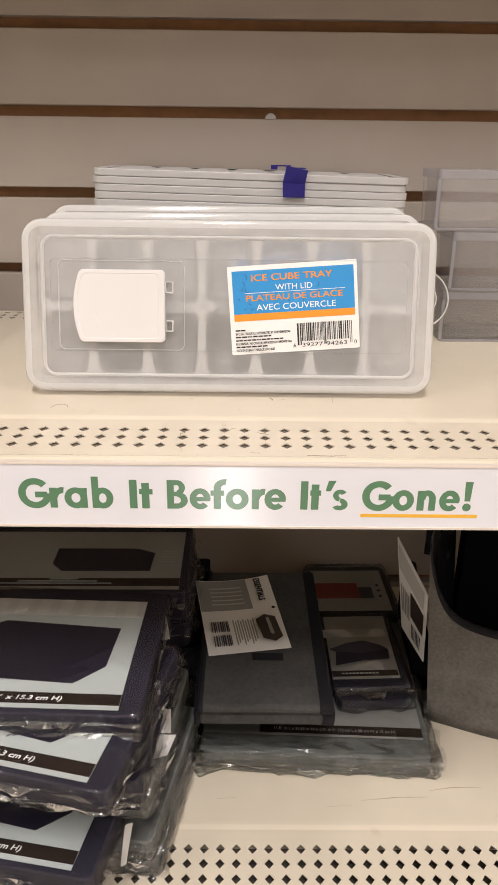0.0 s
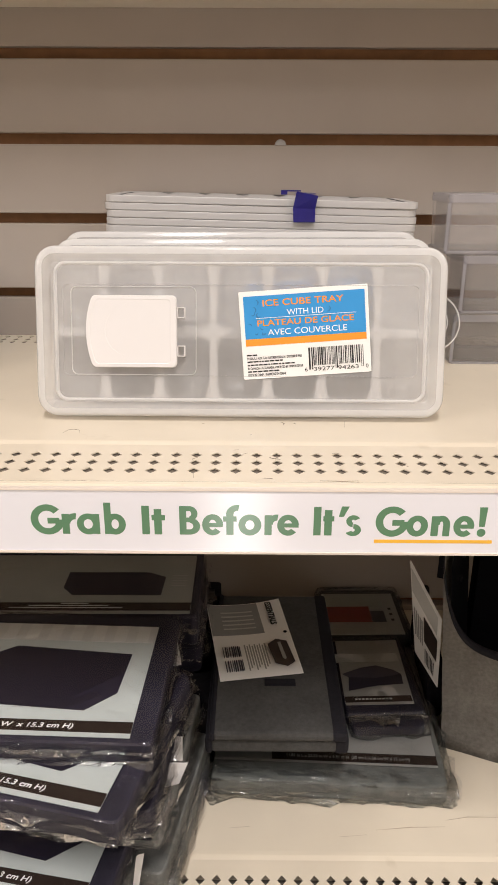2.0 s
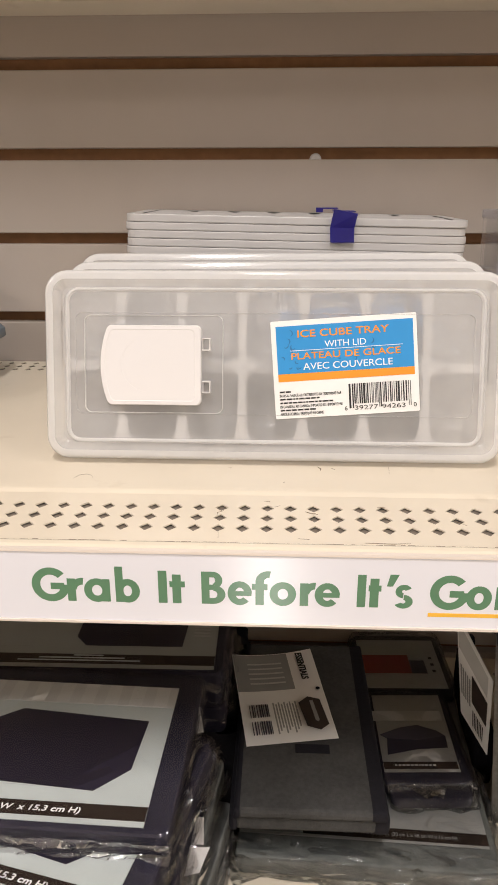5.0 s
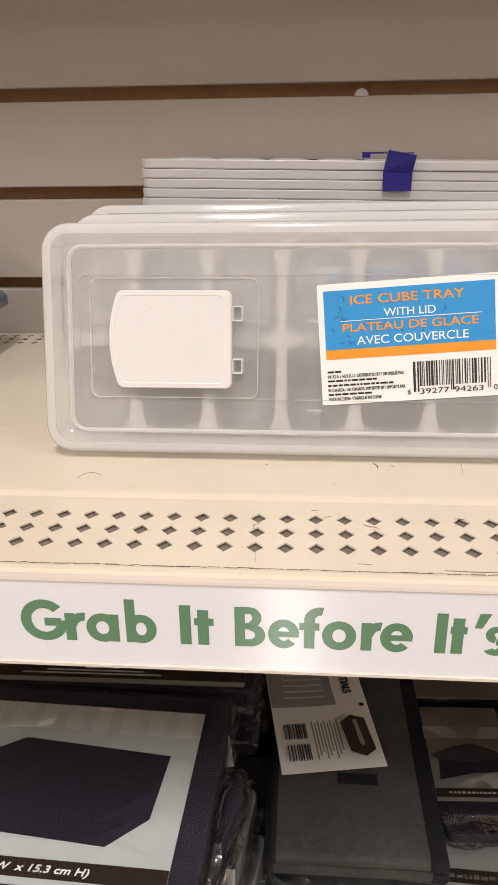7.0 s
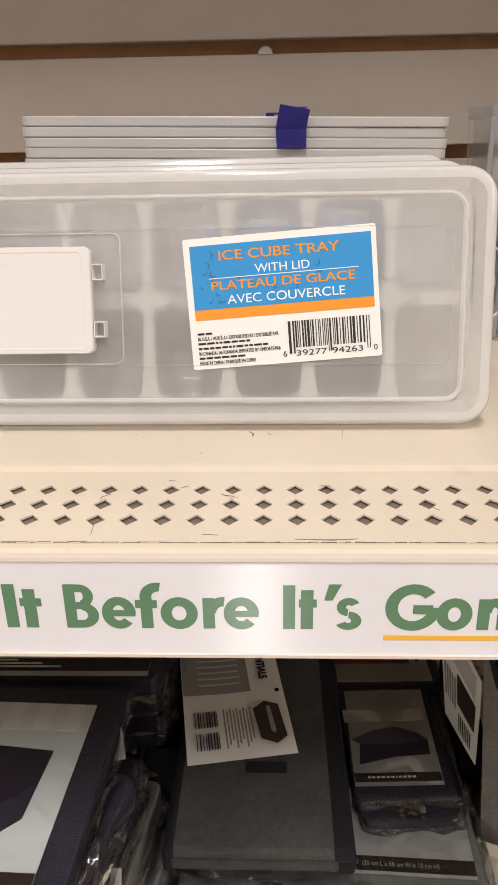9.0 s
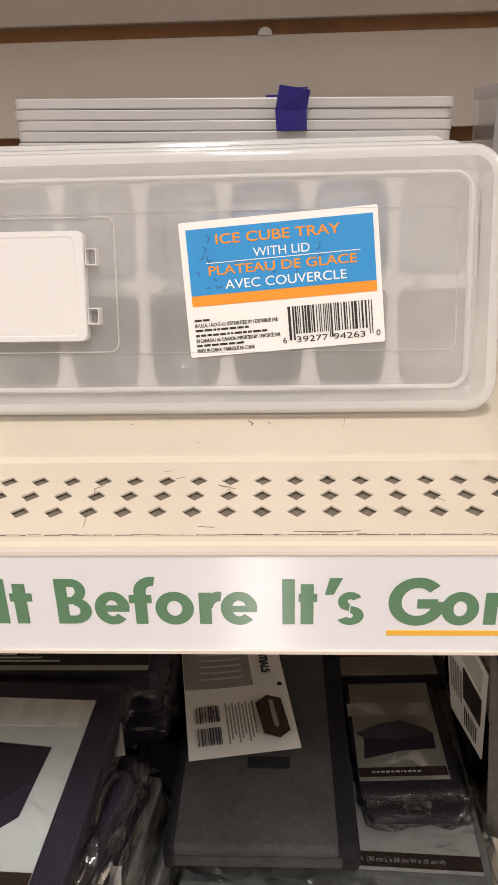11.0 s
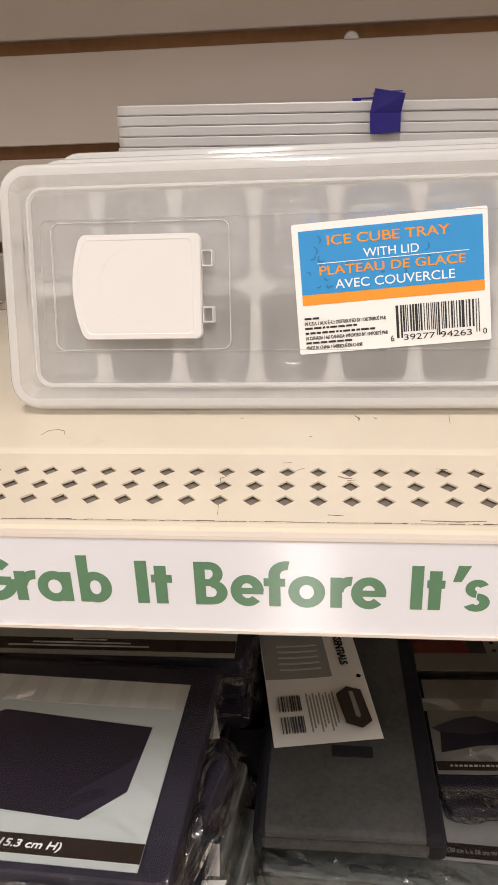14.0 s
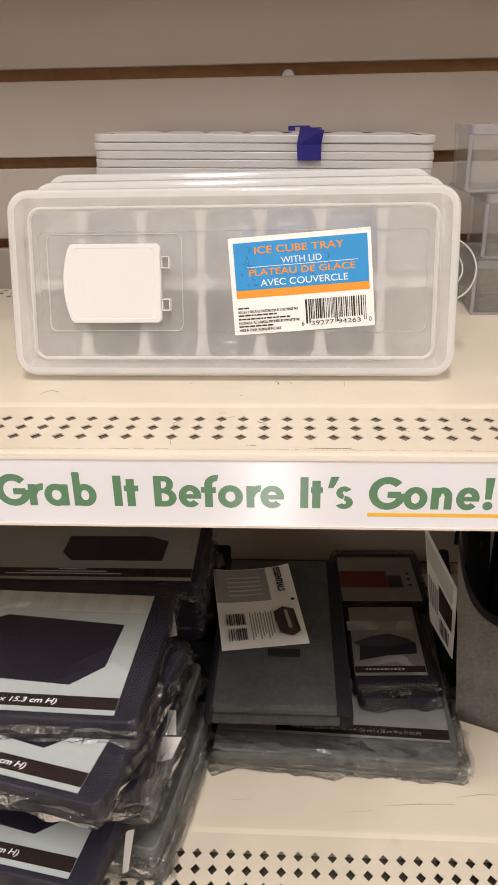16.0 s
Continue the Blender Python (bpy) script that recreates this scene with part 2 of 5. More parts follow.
# slatted back panel: laminate boards with open grooves before a dark core
PITCH, GROOVE = 0.0665, 0.0090
back = tagged(part("slat_wall", boxes(((X0, WALL_Y + 0.011, 0.0), (X1, WALL_Y + 0.02, 2.2))), MDF),
              "greige laminate slat wall with brown routed grooves", "slat wall", kind="structure")
z = 1.4424 - 22 * PITCH
slat_mesh = None
while z < 2.1:
    lo, hi = z, z + PITCH - GROOVE
    y = WALL_Y
    prof = [(y, lo + 0.0006), (y, hi - 0.0006), (y + 0.0006, hi), (y + 0.011, hi), (y + 0.011, lo), (y + 0.0006, lo)]
    if slat_mesh is None:
        sl = part("slat", sweep_x([(a, b - lo) for a, b in prof], X0, X1), SLAT, back)
        slat_mesh = sl.data
    else:
        sl = new("slat", slat_mesh)
        sl.parent = back
    sl.location = (0, 0, lo)
    z += PITCH


# ---------------------------------------------------------------- shelves
CELL = 0.0111


def perforated(x0, x1, y0, rows, z, thick=0.0007, half=(0.0033, 0.0038)):
    """A strip of sheet metal with a grid of diamond holes."""
    cols = int(round((x1 - x0) / CELL))
    verts, faces = [], []
    for i in range(cols):
        for j in range(rows):
            cx, cy = x0 + (i + 0.5) * CELL, y0 + (j + 0.5) * CELL
            b = len(verts)
            c = CELL / 2
            sq = [(c, -c), (c, c), (-c, c), (-c, -c)]
            di = [(0, -half[1]), (half[0], 0), (0, half[1]), (-half[0], 0)]
            for dz in (0, -thick):
                verts += [(cx + u, cy + v, z + dz) for u, v in sq] + [(cx + u, cy + v, z + dz) for u, v in di]
            for k in range(4):
                faces.append((b + k, b + (k + 1) % 4, b + 4 + (k + 1) % 4))
                faces.append((b + k, b + 4 + (k + 1) % 4, b + 4 + k))
                faces.append((b + 4 + k, b + 4 + (k + 1) % 4, b + 12 + (k + 1) % 4, b + 12 + k))
    me = bpy.data.meshes.new("perforated_band")
    me.from_pydata(verts, [], faces)
    bm = bmesh.new()
    bm.from_mesh(me)
    bmesh.ops.remove_doubles(bm, verts=bm.verts, dist=0.00002)
    bpy.data.meshes.remove(me)
    return bm


def shelf(zt, dy, label, phase=0.0):
    """A gondola shelf: deck with a crease, perforated bands front and rear, and a front rail."""
    s = empty("store_shelf", (0, dy, zt))
    xl, xr = -0.5515 + phase, 0.5585 + phase
    d = 0.0012
    short = dy > 0.05
    wall = WALL_Y - dy - 0.001
    rear0 = wall - 0.037 if short else 0.3171
    deck = [(0.0672, 0), (rear0 - 0.0335, 0), (rear0 - 0.0291, -d), (rear0, -d), (rear0, -d - 0.0015), (rear0 - 0.0271, -d - 0.0015), (rear0 - 0.0346, -0.0015), (0.068, -0.0015), (0.0615, -d - 0.0015),
            (0.0514, -d - 0.0015), (0.0514, -d), (0.0610, -d), (0.0645, -0.0002)]
    part("deck", sweep_x(deck, xl, xr), CREAM, s)
    part("front_perforated_band", perforated(xl, xr, 0.0181, 3, -d), CREAM, s)
    rear = min(3, int((wall - rear0) / CELL))
    if rear > 0:
        part("rear_perforated_band", perforated(xl, xr, rear0, rear, -d), CREAM, s)
        if wall - rear0 - rear * CELL > 0.001:
            part("rear_flange", boxes(((xl, rear0 + rear * CELL, -d - 0.0015), (xr, wall, -d))), CREAM, s)
    part("front_flange", boxes(((xl, 0.0084, -d - 0.0015), (xr, 0.0181, -d))), CREAM, s)
    rnd = random.Random(17)
    bm, x = bmesh.new(), -0.3
    while x < 0.3:
        l, w = rnd.uniform(0.0008, 0.006), rnd.uniform(0.00006, 0.00034)
        y = 0.0090 + rnd.uniform(-0.0003, 0.0003)
        box(bm, (x, y - w, -d - 0.0004), (x + l, y + w, -d + 0.00012))
        x += l * rnd.uniform(0.6, 1.25)
    part("grime_seam", bm, DIRT, s, "broken line of dirt in the seam")
    rail = [(0.0072, -0.0025), (0.0072, -0.0006), (0.0066, 0.0001), (0.0052, 0.0004), (0.0030, 0.0002), (0.0016, -0.0006), (0.0012, -0.0018),
            (0.0012, -0.0365), (0.0030, -0.0365), (0.0030, -0.004)]
    part("front_rail", sweep_x(rail, xl, xr), CREAM_LIP, s)
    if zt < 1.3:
        # added backing plate, coloured as the shade in the holes
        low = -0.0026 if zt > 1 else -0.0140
        part("hole_backing", boxes(((xl, 0.0100, low - 0.001), (xr, 0.0560, low))), HOLE_SHADE if zt > 1 else HOLE_SHADE_DEEP, s, "plate added under the holes with their shade in its colour")
    part("underside", boxes(((xl, 0.058, -0.0275), (xr, wall, -0.0262)), ((xl, 0.0565, -0.0275), (xr, 0.058, -0.004))), CREAM, s)
    part("channel", sweep_x([(0.0011, -0.0004), (-0.0016, -0.0004), (-0.0018, -0.0015), (-0.0004, -0.0015), (-0.0004, -0.0352), (-0.0020, -0.0353), (-0.0020, -0.0364),
                             (0.0011, -0.0366)], xl, xr), CHANNEL, s, "clear plastic ticket channel")
    tagged(s, label, "shelf", "store shelves")
    return s


shelf(1.498, 0.250, "cream enamelled metal shelf seen from below")
shelf(1.200, 0.0, "scuffed cream metal shelf with a diamond-perforated front edge")
shelf(0.897, -0.0173, "cream metal shelf with perforated edge below the sign", -0.0028)

# sign in the ticket channel: heavy geometric letters, built from bars and bows
sign = tagged(part("sign_strip", boxes(((-0.54, -0.0012, 1.1648), (0.54, -0.0005, 1.1983))), SIGN),
              "long white shelf sign with green lettering and a yellow underline", "sign")
CAP, BASE, SIGN_Y = 0.0158, 1.1743, -0.00135


def glyph(ch, w):
    """Outlines (closed rings of points) of one letter, w wide, in units of the capitals' height."""
    def bar(a, b, c, d):
        return [(a, b), (c, b), (c, d), (a, d)]

    def bow(cx, cz, rx, rz, sx, sz, a0, a1, n=30):
        o = [(cx + rx * math.cos(radians(a0 + (a1 - a0) * k / n)), cz + rz * math.sin(radians(a0 + (a1 - a0) * k / n))) for k in range(n + 1)]
        i = [(cx + (rx - sx) * math.cos(radians(a0 + (a1 - a0) * k / n)), cz + (rz - sz) * math.sin(radians(a0 + (a1 - a0) * k / n))) for k in range(n + 1)]
        return [[o[k], o[k + 1], i[k + 1], i[k]] for k in range(n)]

    X = 0.70
    h = X / 2
    full = lambda: bow(w / 2, h, w / 2, h + 0.02, 0.22, 0.20, 0, 360, 40)
    if ch == "o":
        return full()
    if ch == "a":
        return full() + [bar(w - 0.21, 0, w, X)]
    if ch == "b":
        return full() + [bar(0, 0, 0.22, 1.10)]
    if ch == "e":
        return bow(w / 2, h, w / 2, h + 0.02, 0.21, 0.19, 0, 318, 40) + [bar(0.14, h - 0.075, w - 0.01, h + 0.065)]
    if ch == "r":
        return [bar(0, 0, 0.23, X)] + bow(w * 0.98, h * 0.9, w * 0.98 - 0.05, h + 0.06, 0.2, 0.21, 82, 168, 12)
    if ch == "G":
        return bow(0.53, 0.5, 0.53, 0.53, 0.24, 0.22, 42, 360, 40) + [bar(0.53, 0.36, w, 0.56)]
    if ch == "I":
        return [bar(0, 0, w, 1.0)]
    if ch == "t":
        m = w * 0.46
        return [bar(m - 0.12, 0, m + 0.12, 0.89), bar(0, 0.50, w, 0.68)]
    if ch == "B":
        return [bar(0, 0, 0.22, 1.0), bar(0.1, 0.83, w * 0.50, 1.0), bar(0.1, 0.44, w * 0.55, 0.60), bar(0.1, 0, w * 0.52, 0.18)] + \
            bow(w * 0.48, 0.735, w * 0.40, 0.265, 0.20, 0.165, -90, 90, 14) + bow(w * 0.50, 0.295, w * 0.50, 0.295, 0.22, 0.18, -90, 90, 14)
    if ch == "f":
        return [bar(0.10, 0, 0.33, 0.76), bar(0, 0.47, w * 0.92, 0.65)] + bow(w * 0.98, 0.73, w * 0.98 - 0.10, 0.32, 0.23, 0.20, 80, 180, 12)
    if ch == "s":
        return bow(w / 2, 0.51, w / 2 - 0.03, 0.208, 0.18, 0.155, 28, 265, 16) + bow(w / 2, 0.195, w / 2, 0.213, 0.20, 0.155, -152, 88, 16)
    if ch == "n":
        return [bar(0, 0, 0.23, X), bar(w - 0.22, 0, w, h + 0.05)] + bow(w / 2 + 0.02, h + 0.04, w / 2 - 0.02, h - 0.02, 0.22, 0.20, 0, 180, 16)
    if ch == "!":
        c = w / 2
        return [[(c - 0.09, 0.34), (c + 0.09, 0.34), (c + 0.125, 1.02), (c - 0.125, 1.02)]] + bow(c, 0.125, 0.14, 0.14, 0.139, 0.139, 0, 360, 18)
    return [[(0.0, 0.66), (0.16, 0.66), (w, 1.02), (w - 0.24, 1.02)]]


LETTERS = (("G", 60, 150), ("r", 158, 200), ("a", 204, 276), ("b", 291, 358), ("I", 409, 433), ("t", 440, 482), ("B", 527, 592), ("e", 598, 664),
           ("f", 664, 710), ("o", 712, 784), ("r", 794, 833), ("e", 834, 902), ("I", 948, 971), ("t", 978, 1012), ("'", 1026, 1058), ("s", 1047, 1098),
           ("G", 1142, 1232), ("o", 1239, 1307), ("n", 1317, 1376), ("e", 1387, 1452), ("!", 1463, 1489))
for ch, a, b in LETTERS:
    xa, xb = ((q / 1.778 - 433) * 0.0002836 - 0.002 for q in (a, b))
    bm = bmesh.new()
    outlines = glyph(ch, (xb - xa) / CAP)
    outlines.sort(key=lambda p: len(set(q[0] for q in p)) != 2)
    bars = {k for k, p in enumerate(outlines) if len(set(q[0] for q in p)) == 2}
    for k, pts in enumerate(outlines):
        y = SIGN_Y + (0.000006 * k if k in bars else 0.000040 + 0.000006 * ((k // 14) % 3))
        loft(bm, [[(xa + u * CAP, yy, BASE + v * CAP) for u, v in pts] for yy in (y, -0.0012)], True, True)
    bmesh.ops.recalc_face_normals(bm, faces=bm.faces)
    part("letter", bm, GREEN, sign, "green bold letter")
part("underline", boxes(((0.0572, -0.00135, 1.1703), (0.1166, -0.0012, 1.1721))), YELLOW, sign, "yellow underline")

# ---------------------------------------------------------------- upper shelf: ice cube trays
LID = milky("lid_plastic", (0.965, 0.955, 0.955), clear=0.66, through_light=0.45, rough=0.12)
RIM = milky("rim_plastic", (0.96, 0.95, 0.945), clear=0.30, through_light=0.45, rough=0.12)
DIVIDER = milky("divider_plastic", (0.97, 0.96, 0.95), clear=0.12, through_light=0.45, rough=0.2)
WEB = milky("web_plastic", (0.95, 0.95, 0.945), clear=0.30, through_light=0.5, rough=0.2)
CUP = milky("cup_plastic", (0.965, 0.96, 0.96), clear=0.22, through_light=0.5, rough=0.28)
FLAP = mat("flap_plastic", (0.74, 0.715, 0.71), 0.25, vary=0.015, scale=30, bump=0.04, bump_scale=60)
TAB = film("clear_tab", (0.93, 0.94, 0.95), rough=0.15, gloss=0.5, base=0.06, bump=0.1)
PAPER = mat("label_paper", (0.84, 0.82, 0.80), 0.45, vary=0.02, scale=50)
CYAN = mat("label_blue", (0.035, 0.28, 0.63), 0.4, vary=0.05, scale=80)
TEAL = mat("label_teal", (0.03, 0.17, 0.38), 0.4, vary=0.05, scale=80)
ORANGE = mat("label_orange", (0.87, 0.30, 0.03), 0.4, vary=0.05, scale=80)
WHITE_INK = mat("label_white", (0.86, 0.86, 0.86), 0.45, vary=0.02)
BLACK_INK = mat("label_black", (0.02, 0.02, 0.02), 0.5, vary=0.1)
TAPE = mat("blue_tape", (0.010, 0.006, 0.15), 0.3, vary=0.15, scale=90, bump=0.15, bump_scale=120)
STACK = mat("stack_plastic", (0.47, 0.455, 0.45), 0.3, vary=0.03, scale=40)
ACRYLIC = milky("grey_acrylic", (0.60, 0.57, 0.57), clear=0.84, through_light=0.3, rough=0.12, bump=0.03)
ACRYLIC_EDGE = milky("acrylic_edge", (0.50, 0.485, 0.53), clear=0.50, through_light=0.3, rough=0.12, bump=0.03)
BLUE_BIN = mat("blue_bin", (0.012, 0.05, 0.16), 0.35, vary=0.1)
BLUE_LID = milky("pale_blue_lid", (0.13, 0.20, 0.27), clear=0.25, through_light=0.3, rough=0.3)

TW, TH = 0.2490, 0.1018
FACE = pose(-0.0121, 0.1091, 1.2538, -13.45, 0, -0.2)
BEHIND = pose(-0.0102, 0.1107, 1.2562, -19.47, 0, 2.95)


def at_y(outline, y):
    return [(x, y, z) for x, z in outline]


def ridge(w, h, r, width, y, lift, cx=0.0, cz=0.0):
    """A thin raised line round a rounded rectangle."""
    bm = bmesh.new()
    o = [ring(w - k, h - k, max(r - k / 2, 0.0005), 6, cx, cz) for k in (0, width * 0.7, width * 1.3, width * 2)]
    loft(bm, [at_y(o[0], y), at_y(o[1], y - lift), at_y(o[2], y - lift), at_y(o[3], y)])
    bmesh.ops.recalc_face_normals(bm, faces=bm.faces)
    return bm


COLS, ROWS_, GW, GH = 7, 2, 0.2340, 0.0865


def cup_outline(i, j):
    cw, ch = GW / COLS, GH / ROWS_
    cx, cz = -GW / 2 + (i + 0.5) * cw, -GH / 2 + (j + 0.5) * ch
    hole = ring(cw - 0.0046, ch - 0.0062, 0.0068, 5, cx, cz)
    edge = []
    for x, z in hole:
        dx, dz = x - cx, z - cz
        k = min(cw / 2 / max(abs(dx), 1e-9), ch / 2 / max(abs(dz), 1e-9))
        edge.append((cx + dx * k, cz + dz * k))
    return cx, cz, hole, edge


def tray_top():
    """The flat web between the cups, with the outer rim."""
    bm = bmesh.new()
    loft(bm, [at_y(ring(TW + k, TH + k, 0.012), y) for k, y in ((-0.002, 0.0105), (0.0012, 0.0105), (0.0012, 0.0075), (-0.001, 0.0065), (-0.0135, 0.0068))])
    for i in range(COLS):
        for j in range(ROWS_):
            cx, cz, hole, edge = cup_outline(i, j)
            loft(bm, [at_y(edge, 0.0068), at_y(hole, 0.0072)])
    bmesh.ops.remove_doubles(bm, verts=bm.verts, dist=0.00005)
    bmesh.ops.recalc_face_normals(bm, faces=bm.faces)
    return bm


def tray_cup(i, j):
    cx, cz, hole, _ = cup_outline(i, j)
    near = lambda a, b: [(cx + (x - cx) * a, cz + (z - cz) * b) for x, z in hole]
    bm = bmesh.new()
    loft(bm, [at_y(hole, 0.0072), at_y(near(0.95, 0.95), 0.012), at_y(near(0.84, 0.86), 0.028), at_y(near(0.76, 0.79), 0.0325), at_y(near(0.60, 0.64), 0.034)], False, True)
    bmesh.ops.recalc_face_normals(bm, faces=bm.faces)
    return bm


def crossing(cx, cz, w, h):
    """A raised star where four cups meet."""
    bm = bmesh.new()
    pts = []
    for k in range(16):
        a = math.pi * 2 * k / 16
        r = 1.0 if k % 4 == 0 else (0.48 if k % 2 == 0 else 0.62)
        pts.append((cx + w * r * math.cos(a), cz + h * r * math.sin(a)))
    loft(bm, [at_y(pts, 0.0067), at_y([(cx + (x - cx) * 0.85, cz + (z - cz) * 0.85) for x, z in pts], 0.0050)], False, True)
    bmesh.ops.recalc_face_normals(bm, faces=bm.faces)
    return bm


def flared_bar(x, s, z0, z1):
    """The raised bar between two cups: waisted in the middle, spreading towards its outer end."""
    half = [(0.0, 0.0024), (0.25, 0.0025), (0.55, 0.0027), (0.75, 0.0031), (0.90, 0.0041), (1.0, 0.0058)]
    side = [(h, s * (z0 + (z1 - z0) * u)) for u, h in half]
    pts = [(x + h, z) for h, z in side] + [(x - h, z) for h, z in side[::-1]]
    mid = [(x + (px_ - x) * 0.66, z) for px_, z in pts]
    bm = bmesh.new()
    loft(bm, [at_y(pts, 0.0070), at_y(pts, 0.0056), at_y(mid, 0.0046)], True, True)
    bmesh.ops.recalc_face_normals(bm, faces=bm.faces)
    return bm


def ice_tray(m, label, flap=True):
    t = empty("ice_cube_tray", m=m)
    part("tray_web", tray_top(), WEB, t, "frosted web between the cups")
    for i in range(COLS):
        for j in range(ROWS_):
            part("cup", tray_cup(i, j), CUP, t, smooth=True)
    for i in range(6):
        x = -0.117 + 0.234 / 7 * (i + 1)
        for s in (-1, 1):
            part("divider", flared_bar(x, s, 0.0075, 0.0415), DIVIDER, t)
        part("crossing", crossing(x, 0.0, 0.011, 0.0105), DIVIDER, t)
    for s in (-1, 1):
        part("divider", slab(ring(0.016, 0.0050, 0.002, 4, s * 0.104, 0.0), 0.0052, 0.0067), DIVIDER, t)
    bm = bmesh.new()
    loft(bm, [at_y(ring(TW + k, TH + k, max(0.012 + k / 2, 0.002)), y) for k, y in
              ((0.0012, 0.0062), (0.0010, 0.0020), (-0.0012, 0.0004), (-0.0030, 0.0), (-0.0085, 0.0001))])
    part("lid_rim", bm, RIM, t, "raised whiter rim of the lid", smooth=True)
    bm = bmesh.new()
    loft(bm, [at_y(ring(TW + k, TH + k, 0.012 + k / 2), y) for k, y in ((-0.0085, 0.0001), (-0.0120, 0.0016), (-0.0165, 0.0036), (-0.0180, 0.0040))], False, True)
    lid = part("lid", bm, LID, t, "half-clear frosted lid")
    part("lid_ridge", ridge(0.2290, 0.0855, 0.008, 0.0024, 0.0040, 0.0012), RIM, t)
    part("lid_ridge", ridge(0.2180, 0.0560, 0.004, 0.0005, 0.0040, 0.0008, 0.0, 0.0012), LID, t)
    if flap:
        part("lid_ridge", ridge(0.0770, 0.0540, 0.004, 0.0006, 0.0040, 0.0011, -0.0655, 0.0008), RIM, t)
        pts = []
        x0, x1, z0, z1 = -0.0942, -0.0387, -0.0214, 0.0220
        outline = ring(x1 - x0, z1 - z0, 0.0028, 5, (x0 + x1) / 2, (z0 + z1) / 2)
        outline[18:18] = [(x0, z1 - 0.003 - (z1 - z0 - 0.006) * k / 10) for k in range(1, 10)]
        for x, z in outline:
            if x < x0 + 0.012:
                u = (z - (z0 + z1) / 2) / (z1 - z0) * 2
                x += 0.0042 * u * u * (x0 + 0.012 - x) / 0.012
            pts.append((x, z))
        c = (sum(p[0] for p in pts) / len(pts), sum(p[1] for p in pts) / len(pts))
        inner = lambda k: [(c[0] + (x - c[0]) * k, c[1] + (z - c[1]) * k) for x, z in pts]
        bm = bmesh.new()
        loft(bm, [at_y(pts, 0.0038), at_y(pts, -0.0002), at_y(inner(0.985), -0.0010), at_y(inner(0.90), -0.0011), at_y(inner(0.88), -0.0009)], False, True)
        f = part("flap", bm, FLAP, t, "opaque white hinged pouring flap", smooth=False)
        bm = bmesh.new()
        arc = [(-0.066 + 0.0155 * math.cos(a) - 0.001, 0.001 + 0.0155 * math.sin(a)) for a in [radians(100 + 16 * k) for k in range(11)]]
        for (xa, za), (xb, zb) in zip(arc, arc[1:]):
            vs = [bm.verts.new(p) for p in ((xa, -0.00098, za), (xb, -0.00098, zb), (xb * 0.99 - 0.0006, -0.0008, zb), (xa * 0.99 - 0.0006, -0.0008, za))]
            bm.faces.new(vs)
        part("thumb_mark", bm, FLAP, f)
        for hz in (0.0118, -0.0114):
            bm = ridge(0.0052, 0.0072, 0.0008, 0.0011, 0.0038, 0.0044, -0.0362, hz)
            part("hinge", bm, FLAP, f, "small white hinge loop")
    return tagged(t, label, "ice cube tray", "ice cube trays"), lid


front_tray, front_lid = ice_tray(FACE, "frosted white lidded ice cube tray leaning on its edge")
bm = slab([(0.1125 + 0.0185 * math.cos(a), -0.0017 + 0.0185 * math.sin(a)) for a in [math.pi * 2 * k / 40 for k in range(40)]], 0.021, 0.0218)
second, _ = ice_tray(BEHIND @ pose(0.003, 0.036, 0.0128), "frosted white ice cube tray leaning behind the front one", False)
third, _ = ice_tray(BEHIND @ pose(0.003, 0.068, 0.0262), "frosted white ice cube tray propped behind two others", False)
tab = part("spout_tab", bm, TAB, second, "clear round tab", local=pose(0.0085, -0.030, -0.004))
bm = bmesh.new()
for r in (0.0185, 0.0105):
    loops = []
    for k in range(6):
        b = math.pi * 2 * k / 6
        loops.append([(0.1125 + (r + 0.00055 * math.cos(b)) * math.cos(a), 0.0212 + 0.0006 * math.sin(b), -0.0017 + (r + 0.00055 * math.cos(b)) * math.sin(a))
                      for a in [math.pi * 2 * j / 40 for j in range(40)]])
    loft(bm, loops + loops[:1])
part("tab_edge", bm, RIM, second, "pale edge of the round tab", local=pose(0.0085, -0.030, -0.004))


def rect(x0, z0, x1, z1, y0=-0.0002, y1=0.0001):
    return boxes(((x0, y0, z0), (x1, y1, z1)))


